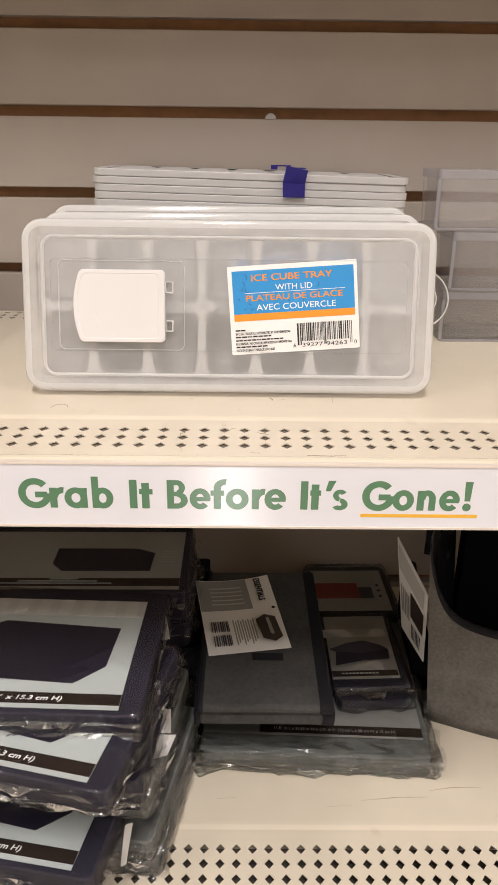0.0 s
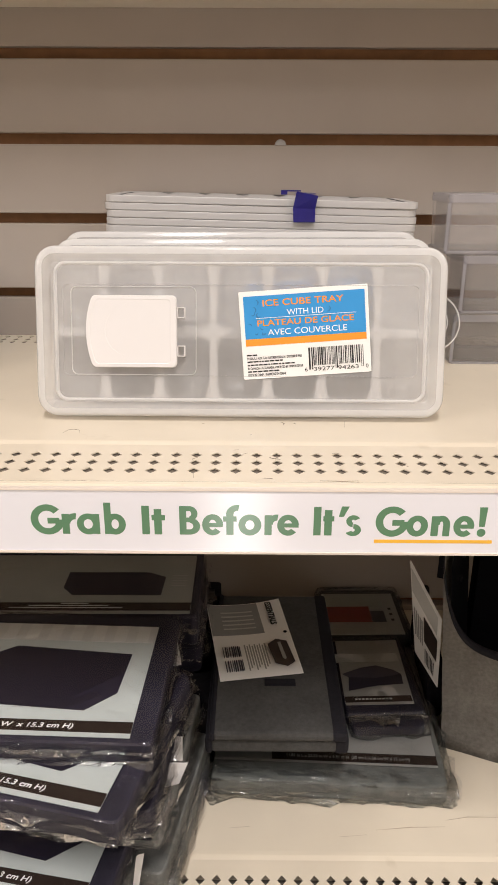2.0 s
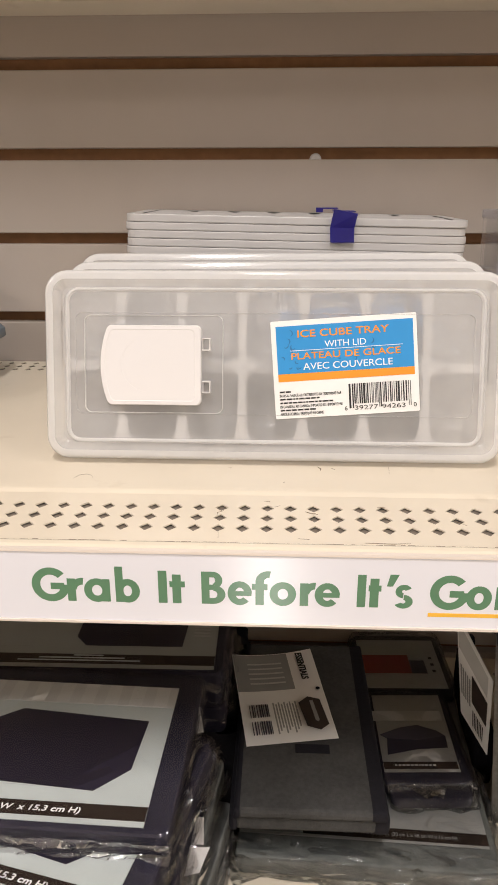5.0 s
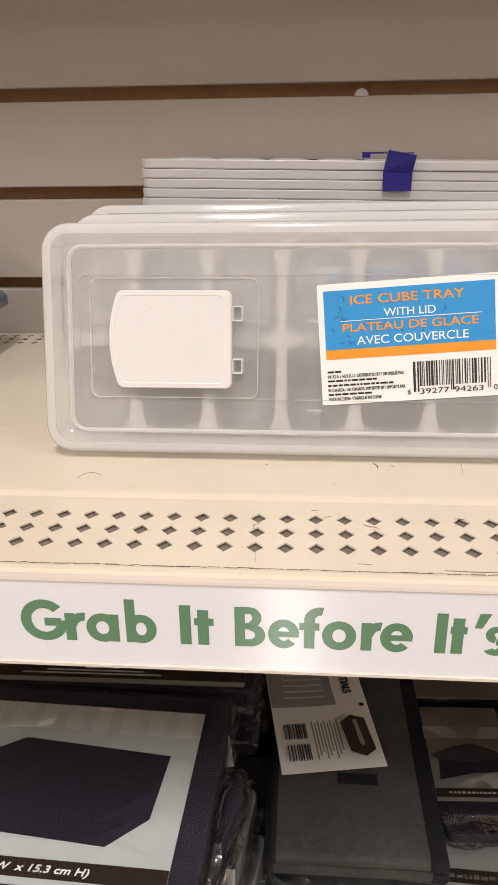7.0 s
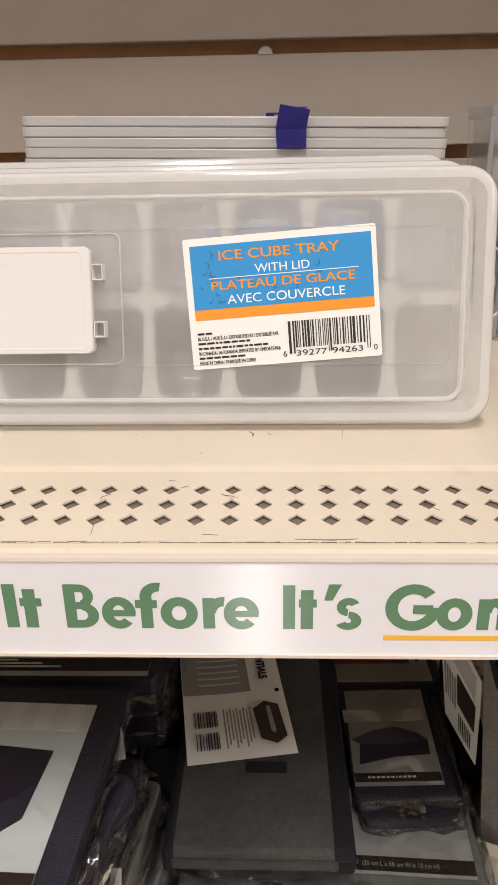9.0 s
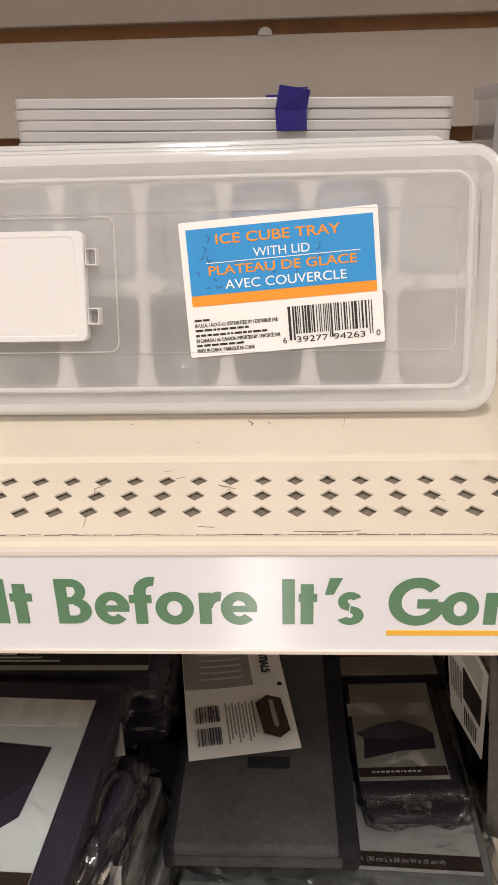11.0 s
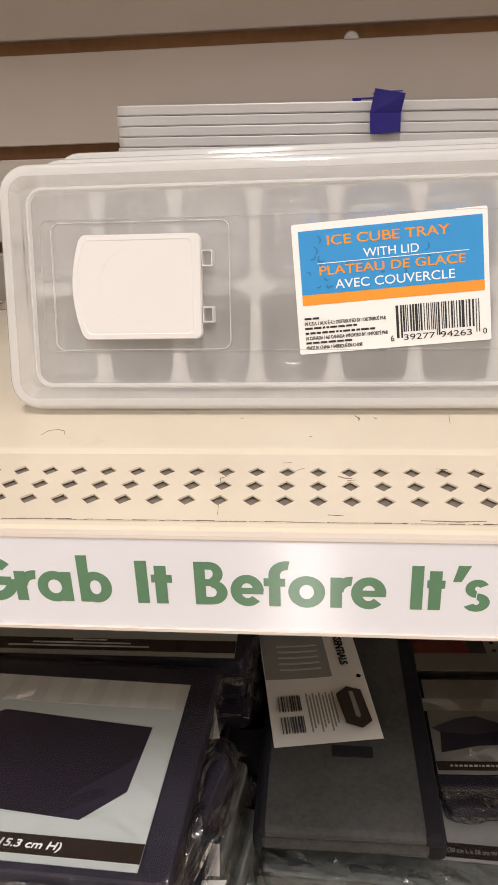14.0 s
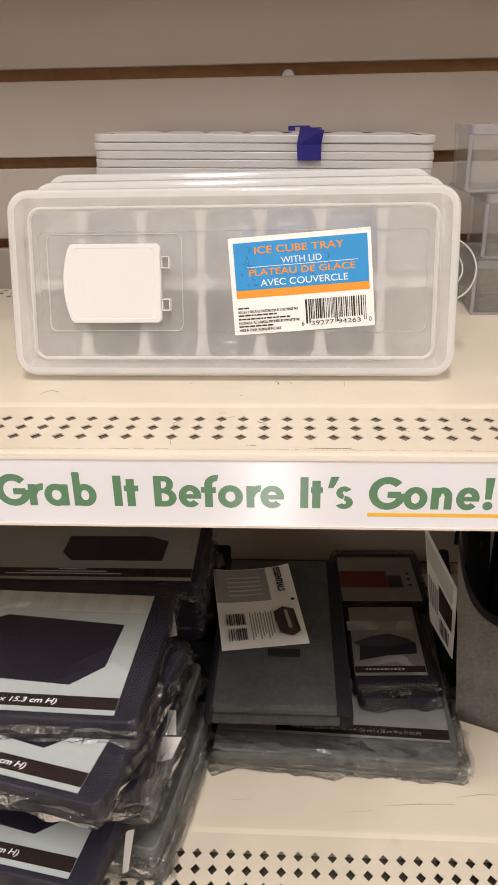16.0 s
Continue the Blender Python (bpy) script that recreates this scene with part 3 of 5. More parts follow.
def label_sticker(parent_m, label):
    """Printed sticker, 77 x 53 mm, slightly askew."""
    mm = 0.001
    s = empty("sticker", m=parent_m @ pose(0.0396, -0.0003, 0.0007, 0, -4.17, 0) @ Matrix.Diagonal((1.019, 1, 1, 1)))
    part("paper", slab(ring(0.0772, 0.0532, 0.0008, 3), 0.0, 0.0003), PAPER, s, "white sticker paper")
    part("blue_panel", rect(-36.0 * mm, -2.2 * mm, 36.6 * mm, 23.6 * mm), CYAN, s, "blue printed panel")
    part("orange_band", rect(-36.0 * mm, -6.4 * mm, 36.6 * mm, -2.3 * mm), ORANGE, s, "orange printed band")
    for text, x0, x1, zc, cap, m, bold in (("ICE CUBE TRAY", -24.6, 23.8, 19.2, 4.0, ORANGE, 0.022), ("WITH LID", -10.4, 11.6, 13.0, 3.6, WHITE_INK, 0.004),
                                           ("PLATEAU DE GLACE", -28.4, 29.6, 7.2, 3.7, ORANGE, 0.022), ("AVEC COUVERCLE", -22.4, 25.2, 1.4, 3.8, WHITE_INK, 0.004)):
        part("printed_line", lettering(text, x0 * mm, x1 * mm, (zc - cap / 2) * mm, cap * mm, -0.00035, bold, 0.0002), m, s)
    rnd = random.Random(23)
    for k in range(26):
        cx, cz, r = rnd.choice((rnd.uniform(-35, -24), rnd.uniform(-35, 35))), rnd.uniform(0.5, 22), rnd.uniform(0.6, 1.7)
        if cz < 15 or abs(cx) > 27:
            a0 = rnd.uniform(0, 6.28)
            bm = bmesh.new()
            arc = [(a0 + 0.4 * i, 0.30 * math.sin(math.pi * i / 7) + 0.04) for i in range(8)]
            rows = [[bm.verts.new(((cx + (r + d * w_) * math.cos(a)) * mm, -0.00025, (cz + (r + d * w_) * math.sin(a)) * mm)) for d in (-1, 1)] for a, w_ in arc]
            for p, q in zip(rows, rows[1:]):
                bm.faces.new((p[0], p[1], q[1], q[0]))
            part("printed_drop", bm, TEAL, s)
    part("rule", rect(-29.0 * mm, 9.95 * mm, 31.0 * mm, 10.25 * mm, -0.00035, -0.0002), WHITE_INK, s)
    for k, (text, w) in enumerate((("", 7.0), ("IN U.S.A. / AUX \u00c9.-U.: DISTRIBUTED BY / DISTRIBU\u00c9 PAR", 33.0), ("", 22.0), ("", 28.5), ("IN CANADA / AU CANADA: IMPORTED BY / IMPORT\u00c9 PAR", 33.5), ("", 20.0), ("MADE IN CHINA / FABRIQU\u00c9 EN CHINE", 23.0))):
        zc = -12.0 - 2.02 * k
        if text:
            bm = lettering(text, -35.8 * mm, (-35.8 + w) * mm, (zc - 0.75) * mm, 1.5 * mm, -0.0002, 0.03, 0.0002)
        else:
            bm = bmesh.new()
            x = 0.0
            rnd = random.Random(k)
            while x < w - 1:
                l = min(rnd.uniform(0.9, 3.2), w - x)
                box(bm, ((-35.8 + x) * mm, -0.0002, (zc - 0.42) * mm), ((-35.8 + x + l) * mm, 0.0001, (zc + 0.42) * mm))
                x += l + 0.5
        part("small_print", bm, BLACK_INK, s)
    rnd = random.Random(5)
    mod = 33.0 / 95
    x, k = 1.2, 0
    while x < 33.9:
        w = mod * rnd.choice((1, 1, 2, 2, 3))
        guard = x < 3.4 or x > 31.6 or abs(x - 17.5) < 1
        bm = bmesh.new()
        box(bm, (x * mm, -0.0002, (-23.0 if guard else -20.6) * mm), (min(x + w, 34.2) * mm, 0.0001, -9.6 * mm))
        part("bar", bm, BLACK_INK, s)
        x += w + mod * rnd.choice((1, 1, 2, 2))
    for text, x0, x1 in (("6", -1.4, 0.1), ("39277", 4.0, 16.4), ("94263", 18.6, 31.0), ("0", 35.4, 36.9)):
        part("barcode_number", lettering(text, x0 * mm, x1 * mm, -24.0 * mm, 2.5 * mm, -0.0002, 0.0, 0.0002), BLACK_INK, s)
    return tagged(s, label, "sticker", "product stickers")


label_sticker(FACE @ pose(0, 0.0037, 0), "white, blue and orange bilingual product sticker on the tray lid")
label_sticker(BEHIND @ pose(0.003, 0.0397, 0.0128), "blue and orange product sticker on the tray behind, dimly seen")

# nested trays lying flat against the back panel
stack = empty("tray_stack", m=pose(-0.0012, 0.296, 1.2, 0, 1.15, 0))
COUNT, STEP = 23, 0.00545
lip = None
for k in range(COUNT):
    if lip is None:
        bm = bmesh.new()
        loft(bm, [[(x, y, z) for x, y in ring(0.2375 + d, 0.100 + d, 0.009)] for d, z in
                  ((-0.010, 0.0002), (-0.0020, 0.0), (-0.0006, 0.0002), (0.0, 0.0008), (0.0, 0.0048), (-0.0004, 0.0053), (-0.0030, 0.0054), (-0.0170, 0.0053))])
        lip = part("nested_tray", bm, STACK, stack, "white rim of a nested tray")
    else:
        o = new("nested_tray", lip.data)
        o.parent = stack
        o["label"] = "white rim of a nested tray"
        lip = o
    rnd = random.Random(k)
    lip.matrix_basis = pose(rnd.uniform(-0.0006, 0.0006), rnd.uniform(-0.0006, 0.0006), 0.0012 + k * STEP, 0, 0, rnd.uniform(-0.15, 0.15))
for i in range(7):
    for j in range(2):
        cx, cy = -0.111 + 0.222 / 7 * (i + 0.5), -0.0445 + 0.0445 * (j + 0.5) * 2 / 2
        hole = ring(0.0262, 0.0380, 0.007, 4, cx, cy)
        edge = []
        for x, y in hole:
            dx, dy = x - cx, y - cy
            q = min(0.222 / 14 / max(abs(dx), 1e-9), 0.0445 / 2 / max(abs(dy), 1e-9))
            edge.append((cx + dx * q, cy + dy * q))
        top = 0.0012 + COUNT * STEP - 0.0011
        bm = bmesh.new()
        loft(bm, [[(x, y, top) for x, y in edge], [(x, y, top + 0.0005) for x, y in hole],
                  [(cx + (x - cx) * 0.75, cy + (y - cy) * 0.72, top + 0.0014) for x, y in hole]], False, True)
        bmesh.ops.recalc_face_normals(bm, faces=bm.faces)
        part("cup", bm, STACK, stack)
part("top_web", boxes(((-0.1115, -0.0440, 0.0012 + COUNT * STEP - 0.0046), (0.1115, 0.0440, 0.0012 + COUNT * STEP - 0.0016))), STACK, stack)
tagged(stack, "tall pile of nested white ice cube trays lying flat", "tray stack")

# blue tape folded over the pile
tape = empty("blue_tape", (0.0353, 0.2450, 1.3275))
bm = bmesh.new()
for pts in ([(-0.0098, -0.0020, -0.0178), (0.0064, -0.0020, -0.0178), (0.0062, -0.0026, -0.0082), (-0.0104, -0.0026, -0.0078)],
            [(-0.0104, -0.0026, -0.0078), (0.0062, -0.0026, -0.0082), (0.0080, -0.0056, 0.0012), (-0.0080, -0.0050, 0.0042)]):
    bm.faces.new([bm.verts.new(p) for p in pts])
bmesh.ops.remove_doubles(bm, verts=bm.verts, dist=0.0001)
bmesh.ops.solidify(bm, geom=list(bm.faces), thickness=0.0006)
part("front_fold", bm, TAPE, tape)
bm = boxes(((-0.0080, -0.004, 0.0022), (0.0066, 0.02, 0.0028)))
part("top_fold", bm, TAPE, tape)
tagged(tape, "shiny dark blue tape folded over the tray pile", "tape")
tape2 = empty("blue_tape", (0.0272, 0.326, 1.3300))
part("rear_fold", boxes(((-0.0085, 0, -0.0005), (0.0085, 0.006, 0.0006)), ((-0.0085, -0.0006, -0.003), (-0.003, 0.0, 0.0006))), TAPE, tape2)
tagged(tape2, "scrap of dark blue tape on the tray pile", "tape")

# white plug in the slat groove
bm = bmesh.new()
arc = [(0.0048 * math.cos(a), 0.0048 * math.sin(a)) for a in [math.pi * k / 14 for k in range(15)]]
loft(bm, [[(x, 0.0, z) for x, z in arc], [(x, -0.003, z) for x, z in arc], [(x * 0.8, -0.0042, z * 0.8) for x, z in arc]], True, True)
bmesh.ops.recalc_face_normals(bm, faces=bm.faces)
tagged(part("groove_plug", bm, STACK, None, local=pose(0.0184, WALL_Y + 0.003, 1.3668)), "small white plastic plug in the wall groove", "plug")


def clear_box(x0, x1, y0, y1, z0, z1, label):
    """A clear box with a turned rim and thicker base, on the box below."""
    b = empty("acrylic_box", ((x0 + x1) / 2, (y0 + y1) / 2, z0))
    w, d, h = x1 - x0, y1 - y0, z1 - z0
    bm = bmesh.new()
    loft(bm, [[(x, y, z) for x, y in ring(w + k, d + k, 0.003, 3)] for k, z in
              ((-0.006, 0.0005), (-0.004, 0.0), (-0.002, 0.0015), (0.0, h - 0.001), (-0.0005, h), (-0.003, h), (-0.0045, h - 0.001), (-0.0065, 0.003))], True, True)
    part("shell", bm, ACRYLIC, b, "grey-tinted clear walls")
    for z, t in ((h - 0.0062, 0.0062), (0.0, 0.0022)):
        bm = bmesh.new()
        loft(bm, [[(x, y, zz) for x, y in ring(w + k, d + k, 0.003, 3)] for k, zz in ((0.0004, z), (0.0012, z + 0.0004), (0.0012, z + t - 0.0003), (0.0004, z + t))])
        part("rim", bm, ACRYLIC_EDGE, b, "brighter moulded edge")
    for sx in (-1, 1):
        part("corner", boxes(((sx * w / 2 - 0.0012, -d / 2 - 0.0006, 0.002), (sx * w / 2 + 0.0012, -d / 2 + 0.0014, h - 0.006))), ACRYLIC_EDGE, b)
    return tagged(b, label, "clear box", "clear boxes")


clear_box(0.1555, 0.330, 0.2460, 0.304, 1.2000, 1.2402, "clear grey acrylic box at the bottom of a pile")
clear_box(0.1585, 0.333, 0.2445, 0.303, 1.2412, 1.2856, "clear grey acrylic box between two others")
clear_box(0.1430, 0.318, 0.2470, 0.305, 1.2866, 1.3300, "clear grey acrylic box on top, shifted aside")

bin_ = empty("blue_tub", (-0.310, 0.262, 1.2))
bm = bmesh.new()
loft(bm, [[(x, y, z) for x, y in ring(0.13 + k, 0.10 + k, 0.014)] for k, z in ((-0.02, 0.0), (-0.016, 0.002), (0.0, 0.029), (0.003, 0.029), (0.003, 0.031), (-0.004, 0.031))], True, False)
part("body", bm, BLUE_BIN, bin_, "deep blue tub body", smooth=True)
bm = bmesh.new()
loft(bm, [[(x, y, z) for x, y in ring(0.152 + k, 0.118 + k, 0.016)] for k, z in ((-0.004, 0.030), (0.0, 0.031), (0.0, 0.037), (-0.004, 0.040), (-0.020, 0.040), (-0.024, 0.038))], False, True)
part("lid", bm, BLUE_LID, bin_, "pale blue snap-on lid", smooth=True)
tagged(bin_, "dark blue plastic tub with pale blue lid", "tub", "blue tubs")
bin2 = copy_thing(bin_, pose(-0.338, 0.280, 1.2402))
bin2["label"] = "dark blue plastic tub stacked on another tub"

# ---------------------------------------------------------------- lower shelf: folded storage boxes in film
NAVY = mat("navy_felt", (0.034, 0.031, 0.047), 0.9, vary=0.22, scale=320, bump=0.3, bump_scale=900, spec=0.2)
GREY_FELT = mat("grey_felt", (0.064, 0.063, 0.061), 0.92, vary=0.28, scale=350, bump=0.6, bump_scale=900, spec=0.2)
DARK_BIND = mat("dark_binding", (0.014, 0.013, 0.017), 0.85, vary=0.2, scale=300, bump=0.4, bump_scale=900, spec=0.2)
BIN_FELT = mat("bin_felt", (0.30, 0.282, 0.262), 0.92, vary=0.28, scale=350, bump=0.6, bump_scale=900, spec=0.2)
# black cloth, also used for the shade inside the bin and beside it
BLACK_FELT_AND_SHADE = mat("black_felt_and_shade", (0.010, 0.009, 0.011), 0.95, vary=0.2, scale=300, spec=0.1)
CARD = mat("card_mint", (0.62, 0.66, 0.635), 0.35, vary=0.03, scale=40)
CARD_STRIPE = mat("card_stripe", (0.78, 0.775, 0.75), 0.35, vary=0.03, scale=40)
CARD_STRIPE2 = mat("card_stripe_dim", (0.71, 0.705, 0.685), 0.35, vary=0.03, scale=40)
CARD_GREY = mat("card_grey", (0.54, 0.53, 0.51), 0.4, vary=0.05, scale=40)
# mint card again, with the weaker light at the rear put into the colour
CARD_REAR_SHADED = mat("card_rear_shaded", (0.43, 0.44, 0.41), 0.35, vary=0.05, scale=40)
RED_DULL = mat("red_print", (0.30, 0.045, 0.035), 0.45, vary=0.25, scale=80)
CARD_PALE = mat("card_pale", (0.44, 0.43, 0.415), 0.4, vary=0.05, scale=40)
BAG_FELT = mat("bag_felt", (0.200, 0.205, 0.195), 0.92, vary=0.3, scale=120, bump=0.6, bump_scale=500, spec=0.2)
CARD_DIM = mat("card_dim", (0.30, 0.30, 0.29), 0.4, vary=0.08, scale=60)
PICTURE = mat("picture_navy", (0.022, 0.018, 0.032), 0.35, vary=0.1, scale=60)
PICTURE2 = mat("picture_slate", (0.06, 0.055, 0.075), 0.4, vary=0.2, scale=60)
PICTURE_BROWN = mat("picture_brown", (0.035, 0.024, 0.020), 0.4, vary=0.3, scale=90)
BAND = mat("band_brown", (0.034, 0.022, 0.017), 0.6, vary=0.1, scale=60, spec=0.2)
RED = mat("red_card", (0.42, 0.02, 0.02), 0.4, vary=0.1)
FILM = film("bag_film", (0.97, 0.97, 0.98), rough=0.10, gloss=0.58, base=0.020, bump=0.55, scale=55)
BAG_FILM = film("crinkled_bag", (0.96, 0.97, 0.97), rough=0.13, gloss=0.70, base=0.025, bump=0.9, scale=70)
FILM_LOOSE = film("loose_film", (0.97, 0.97, 0.98), rough=0.14, gloss=0.85, base=0.10, bump=0.9, scale=80)


def sheet(x0, x1, y0, y1, height, nx=2, ny=10, thick=0.0004, skew=0.0):
    """A thin sheet that lies on the surface height(x, y)."""
    bm = bmesh.new()
    g = [[bm.verts.new((x0 + (x1 - x0) * i / nx + skew * j / ny, y0 + (y1 - y0) * j / ny, 0)) for j in range(ny + 1)] for i in range(nx + 1)]
    for a, b in zip(g, g[1:]):
        for j in range(ny):
            bm.faces.new((a[j], b[j], b[j + 1], a[j + 1]))
    for v in bm.verts:
        v.co.z = height(v.co.x, v.co.y)
    got = bmesh.ops.extrude_face_region(bm, geom=list(bm.faces))
    for v in got["geom"]:
        if isinstance(v, bmesh.types.BMVert):
            v.co.z += thick
    bmesh.ops.recalc_face_normals(bm, faces=bm.faces)
    return bm


def poly_sheet(pts, z, thick=0.0003):
    bm = bmesh.new()
    loft(bm, [[(x, y, z) for x, y in pts], [(x, y, z + thick) for x, y in pts]], True, True)
    bmesh.ops.recalc_face_normals(bm, faces=bm.faces)
    return bm


def lay(bm, height, lift=0.0):
    """Lays upright lettering down on height(x, y)."""
    for v in bm.verts:
        x, y, z = v.co
        v.co = (x, z, height(x, z) + lift - y)
    return bm


def pillow(w, d, h, grow, rough, seed, fold=45, step=0.008, creased=False):
    """A soft flat packet: right front corner at 0, 0; rough lets its skin crease, creased gives it sharp folds."""
    bm = bmesh.new()
    prof = [(-0.05, 0.0), (-0.005, 0.0), (-0.001, 0.08), (0.0, 0.25), (0.0, 0.5), (0.0, 0.75), (-0.0006, 0.92), (-0.0026, 0.985), (-0.008, 1.0), (-0.025, 1.0), (-0.055, 1.0)]
    loops = []
    for k, u in prof:
        pts = ring(w + k + grow * 2, d + k + grow * 2, max(0.006 + k / 2, 0.003), 5, -w / 2, d / 2)
        # more points along the long sides, for creases
        fine = []
        for (xa, ya), (xb, yb) in zip(pts, pts[1:] + pts[:1]):
            n = max(1, int(math.hypot(xb - xa, yb - ya) / step))
            fine += [(xa + (xb - xa) * i / n, ya + (yb - ya) * i / n) for i in range(n)]
        loops.append((fine, u))
    n = min(len(f) for f, _ in loops)
    out = []
    for f, u in loops:
        idx = [int(i * len(f) / n) for i in range(n)]
        out.append([(f[i][0], f[i][1], -grow * 0.2 + u * (h + grow * 1.2)) for i in idx])
    loft(bm, out, True, True)
    for v in bm.verts:
        x, y, z = v.co
        side = min(1.0, 4 * max(0.0, 1 - abs(2 * z / h - 1)) + 0.03)
        nv = noise.noise_vector((x * fold + seed, y * fold, z * fold * 1.6))
        if creased:
            side = min(1.0, side + (0.2 if z > 0.5 * h else 0.0))
            nv = Vector([1.3 * (0.32 - abs(q)) for q in nv]) + 0.5 * noise.noise_vector((x * fold * 2.7, y * fold * 2.7 + seed, z * fold * 3))
        v.co += nv * rough * side
        v.co.z = max(v.co.z, 0.0003)
    bmesh.ops.recalc_face_normals(bm, faces=bm.faces)
    return bm


def ribbon(y0, y1, x0, x1, z, amp, seed, n=26):
    """A loose crumpled edge of film along a packet's side."""
    bm = bmesh.new()
    g = []
    for i in range(n + 1):
        y = y0 + (y1 - y0) * i / n
        row = []
        for j in range(4):
            u = j / 3
            nv = noise.noise_vector((y * 70 + seed, u * 2.0, seed * 1.7))
            row.append(bm.verts.new((x0 + (x1 - x0) * u * (0.7 + 0.5 * nv.x), y + nv.y * 0.003, z + nv.z * amp * u)))
        g.append(row)
    for a, b in zip(g, g[1:]):
        for j in range(3):
            bm.faces.new((a[j], a[j + 1], b[j + 1], b[j]))
    return bm


PH, FRONT = 0.0178, 0.0085


def navy_packet(m, label, w=0.29, d=0.134, h=PH, seed=1.0, cover=1, fabric=NAVY):
    p = empty("storage_box_packet", m=m)
    part("folded_box", pillow(w, d - FRONT, h, 0.0, 0.0005, seed), fabric, p, "folded felt box", local=pose(0, FRONT, 0))
    top = lambda x, y: h + 0.0004
    part("wrapper", pillow(w, d - FRONT, h, 0.0014, 0.0036, seed + 5, 60, 0.0045, True), FILM, p, "clear crinkled film wrapper", local=pose(0, FRONT, 0))
    part("film_edge", ribbon(0.008, d, -0.001, 0.009, h * 0.6, 0.009, seed), FILM_LOOSE, p, "loose torn film edge")
    part("film_edge", ribbon(0.01, d * 0.8, -0.001, 0.007, h * 0.25, 0.006, seed + 3), FILM_LOOSE, p)
    part("film_edge", ribbon(0.0, min(w, 0.2), 0.0, 0.006, 0.0, 0.006, seed + 7, 40), FILM_LOOSE, p, local=pose(0.0, FRONT, h * 0.22, 0, 0, 90) @ pose(0, 0, 0, 180, 0, 180))
    part("film_edge", ribbon(0.0, min(w, 0.2), 0.0, 0.007, 0.0, 0.008, seed + 13, 52), FILM_LOOSE, p, "crinkled film fold", local=pose(0.0, FRONT - 0.001, h * 0.7, 0, 0, 90) @ pose(0, 0, 0, 180, 0, 180))
    if cover == 1:
        c = part("insert_card", sheet(-0.280, -0.0135, 0.0125, 0.1205, top, 1, 1), CARD, p, "pale mint printed insert card")
        part("stripe_panel", sheet(-0.280, -0.0137, 0.1015, 0.1203, lambda x, y: h + 0.0008, 1, 1, 0.0002), CARD_STRIPE2, c, "striped upper panel")
        for k in range(17):
            x = -0.275 + k * 0.0155
            part("stripe", sheet(x, x + 0.0085, 0.1017, 0.1201, lambda x, y: h + 0.0010, 1, 1, 0.0002), CARD_STRIPE, c)
        part("box_picture", poly_sheet([(-0.1060, 0.0945), (-0.0265, 0.0885), (-0.0285, 0.0500), (-0.0455, 0.0337), (-0.125, 0.0385), (-0.1245, 0.0660), (-0.1265, 0.0690), (-0.1225, 0.0830)][::-1], h + 0.0009),
             PICTURE, c, "dark picture of an open box")
        part("print_band", sheet(-0.280, -0.0136, 0.0160, 0.0250, lambda x, y: h + 0.0008, 1, 1, 0.0003), BAND, c, "dark brown band")
        bm = lay(lettering("x 28.6 cm W  x 15.3 cm H)", -0.1185, -0.0485, 0.0186, 0.0036, 0.0, 0.03, 0.0002), top, 0.0011)
        for v in bm.verts:
            v.co.x += 0.22 * (v.co.y - 0.0186)
        part("printed_size", bm, WHITE_INK, c, "white italic printed dimensions")
    elif cover == 2:
        # same mint card as above, coloured darker for its shaded place
        c = part("insert_card", sheet(-0.270, -0.0060, 0.0120, 0.1030, top, 2, 8), CARD_REAR_SHADED, p, "pale mint printed insert card")
        part("box_picture", poly_sheet([(-0.1135, 0.0490), (-0.1135, 0.0735), (-0.0455, 0.0735), (-0.0300, 0.0660), (-0.0315, 0.0380), (-0.1040, 0.0380)], h + 0.0008), PICTURE, c, "dark picture of a long box")
        part("print_band", sheet(-0.270, -0.0061, 0.0160, 0.0270, lambda x, y: top(x, y) + 0.0004, 2, 4, 0.0003), BAND, c, "dark brown band")
        for k, (a, b) in enumerate(((-0.110, -0.088), (-0.135, -0.072), (-0.150, -0.060))):
            part("print_line", sheet(a, b, 0.0248 - k * 0.0030, 0.0260 - k * 0.0030, lambda x, y: top(x, y) + 0.0008, 1, 1, 0.0002), CARD, c)
        for k in range(5):
            part("print_line", sheet(-0.0245, -0.012, 0.068 - k * 0.004, 0.0692 - k * 0.004, lambda x, y: h + 0.0008, 1, 1, 0.0002), CARD_GREY, c)
    return tagged(p, label, "storage box packet", "wrapped storage boxes")


navy_packet(pose(-0.0570, -0.0030, 0.8970, 0, 0, -9), "folded grey felt box in clear film under the pile", h=0.0174, seed=11, cover=0, fabric=BAG_FELT)
navy_packet(pose(-0.0600, -0.0060, 0.9145, 0, 0, -10), "folded grey felt box in clear film low in the pile", seed=15, cover=0, fabric=BAG_FELT)
navy_packet(pose(-0.0902, -0.0445, 0.9324, 0, 0, -10), "folded navy storage box in creased film low in the pile", seed=21)
navy_packet(pose(-0.0610, -0.0040, 0.9503, 0, 0, -8), "folded grey felt box in film, pushed back in the pile", seed=27, cover=0, fabric=BAG_FELT)
navy_packet(pose(-0.0635, -0.0120, 0.9682, 0, 0, -6), "folded navy storage box in film, pushed back in the pile", seed=31, cover=0, h=0.0208)
navy_packet(pose(-0.0610, -0.0270, 0.9892, 0, 0, -5), "folded navy storage box in film, half covered in the pile", seed=36)
navy_packet(pose(-0.0752, -0.0505, 1.0071, 0, 0, -13), "folded navy storage box in film, turned askew", seed=41)
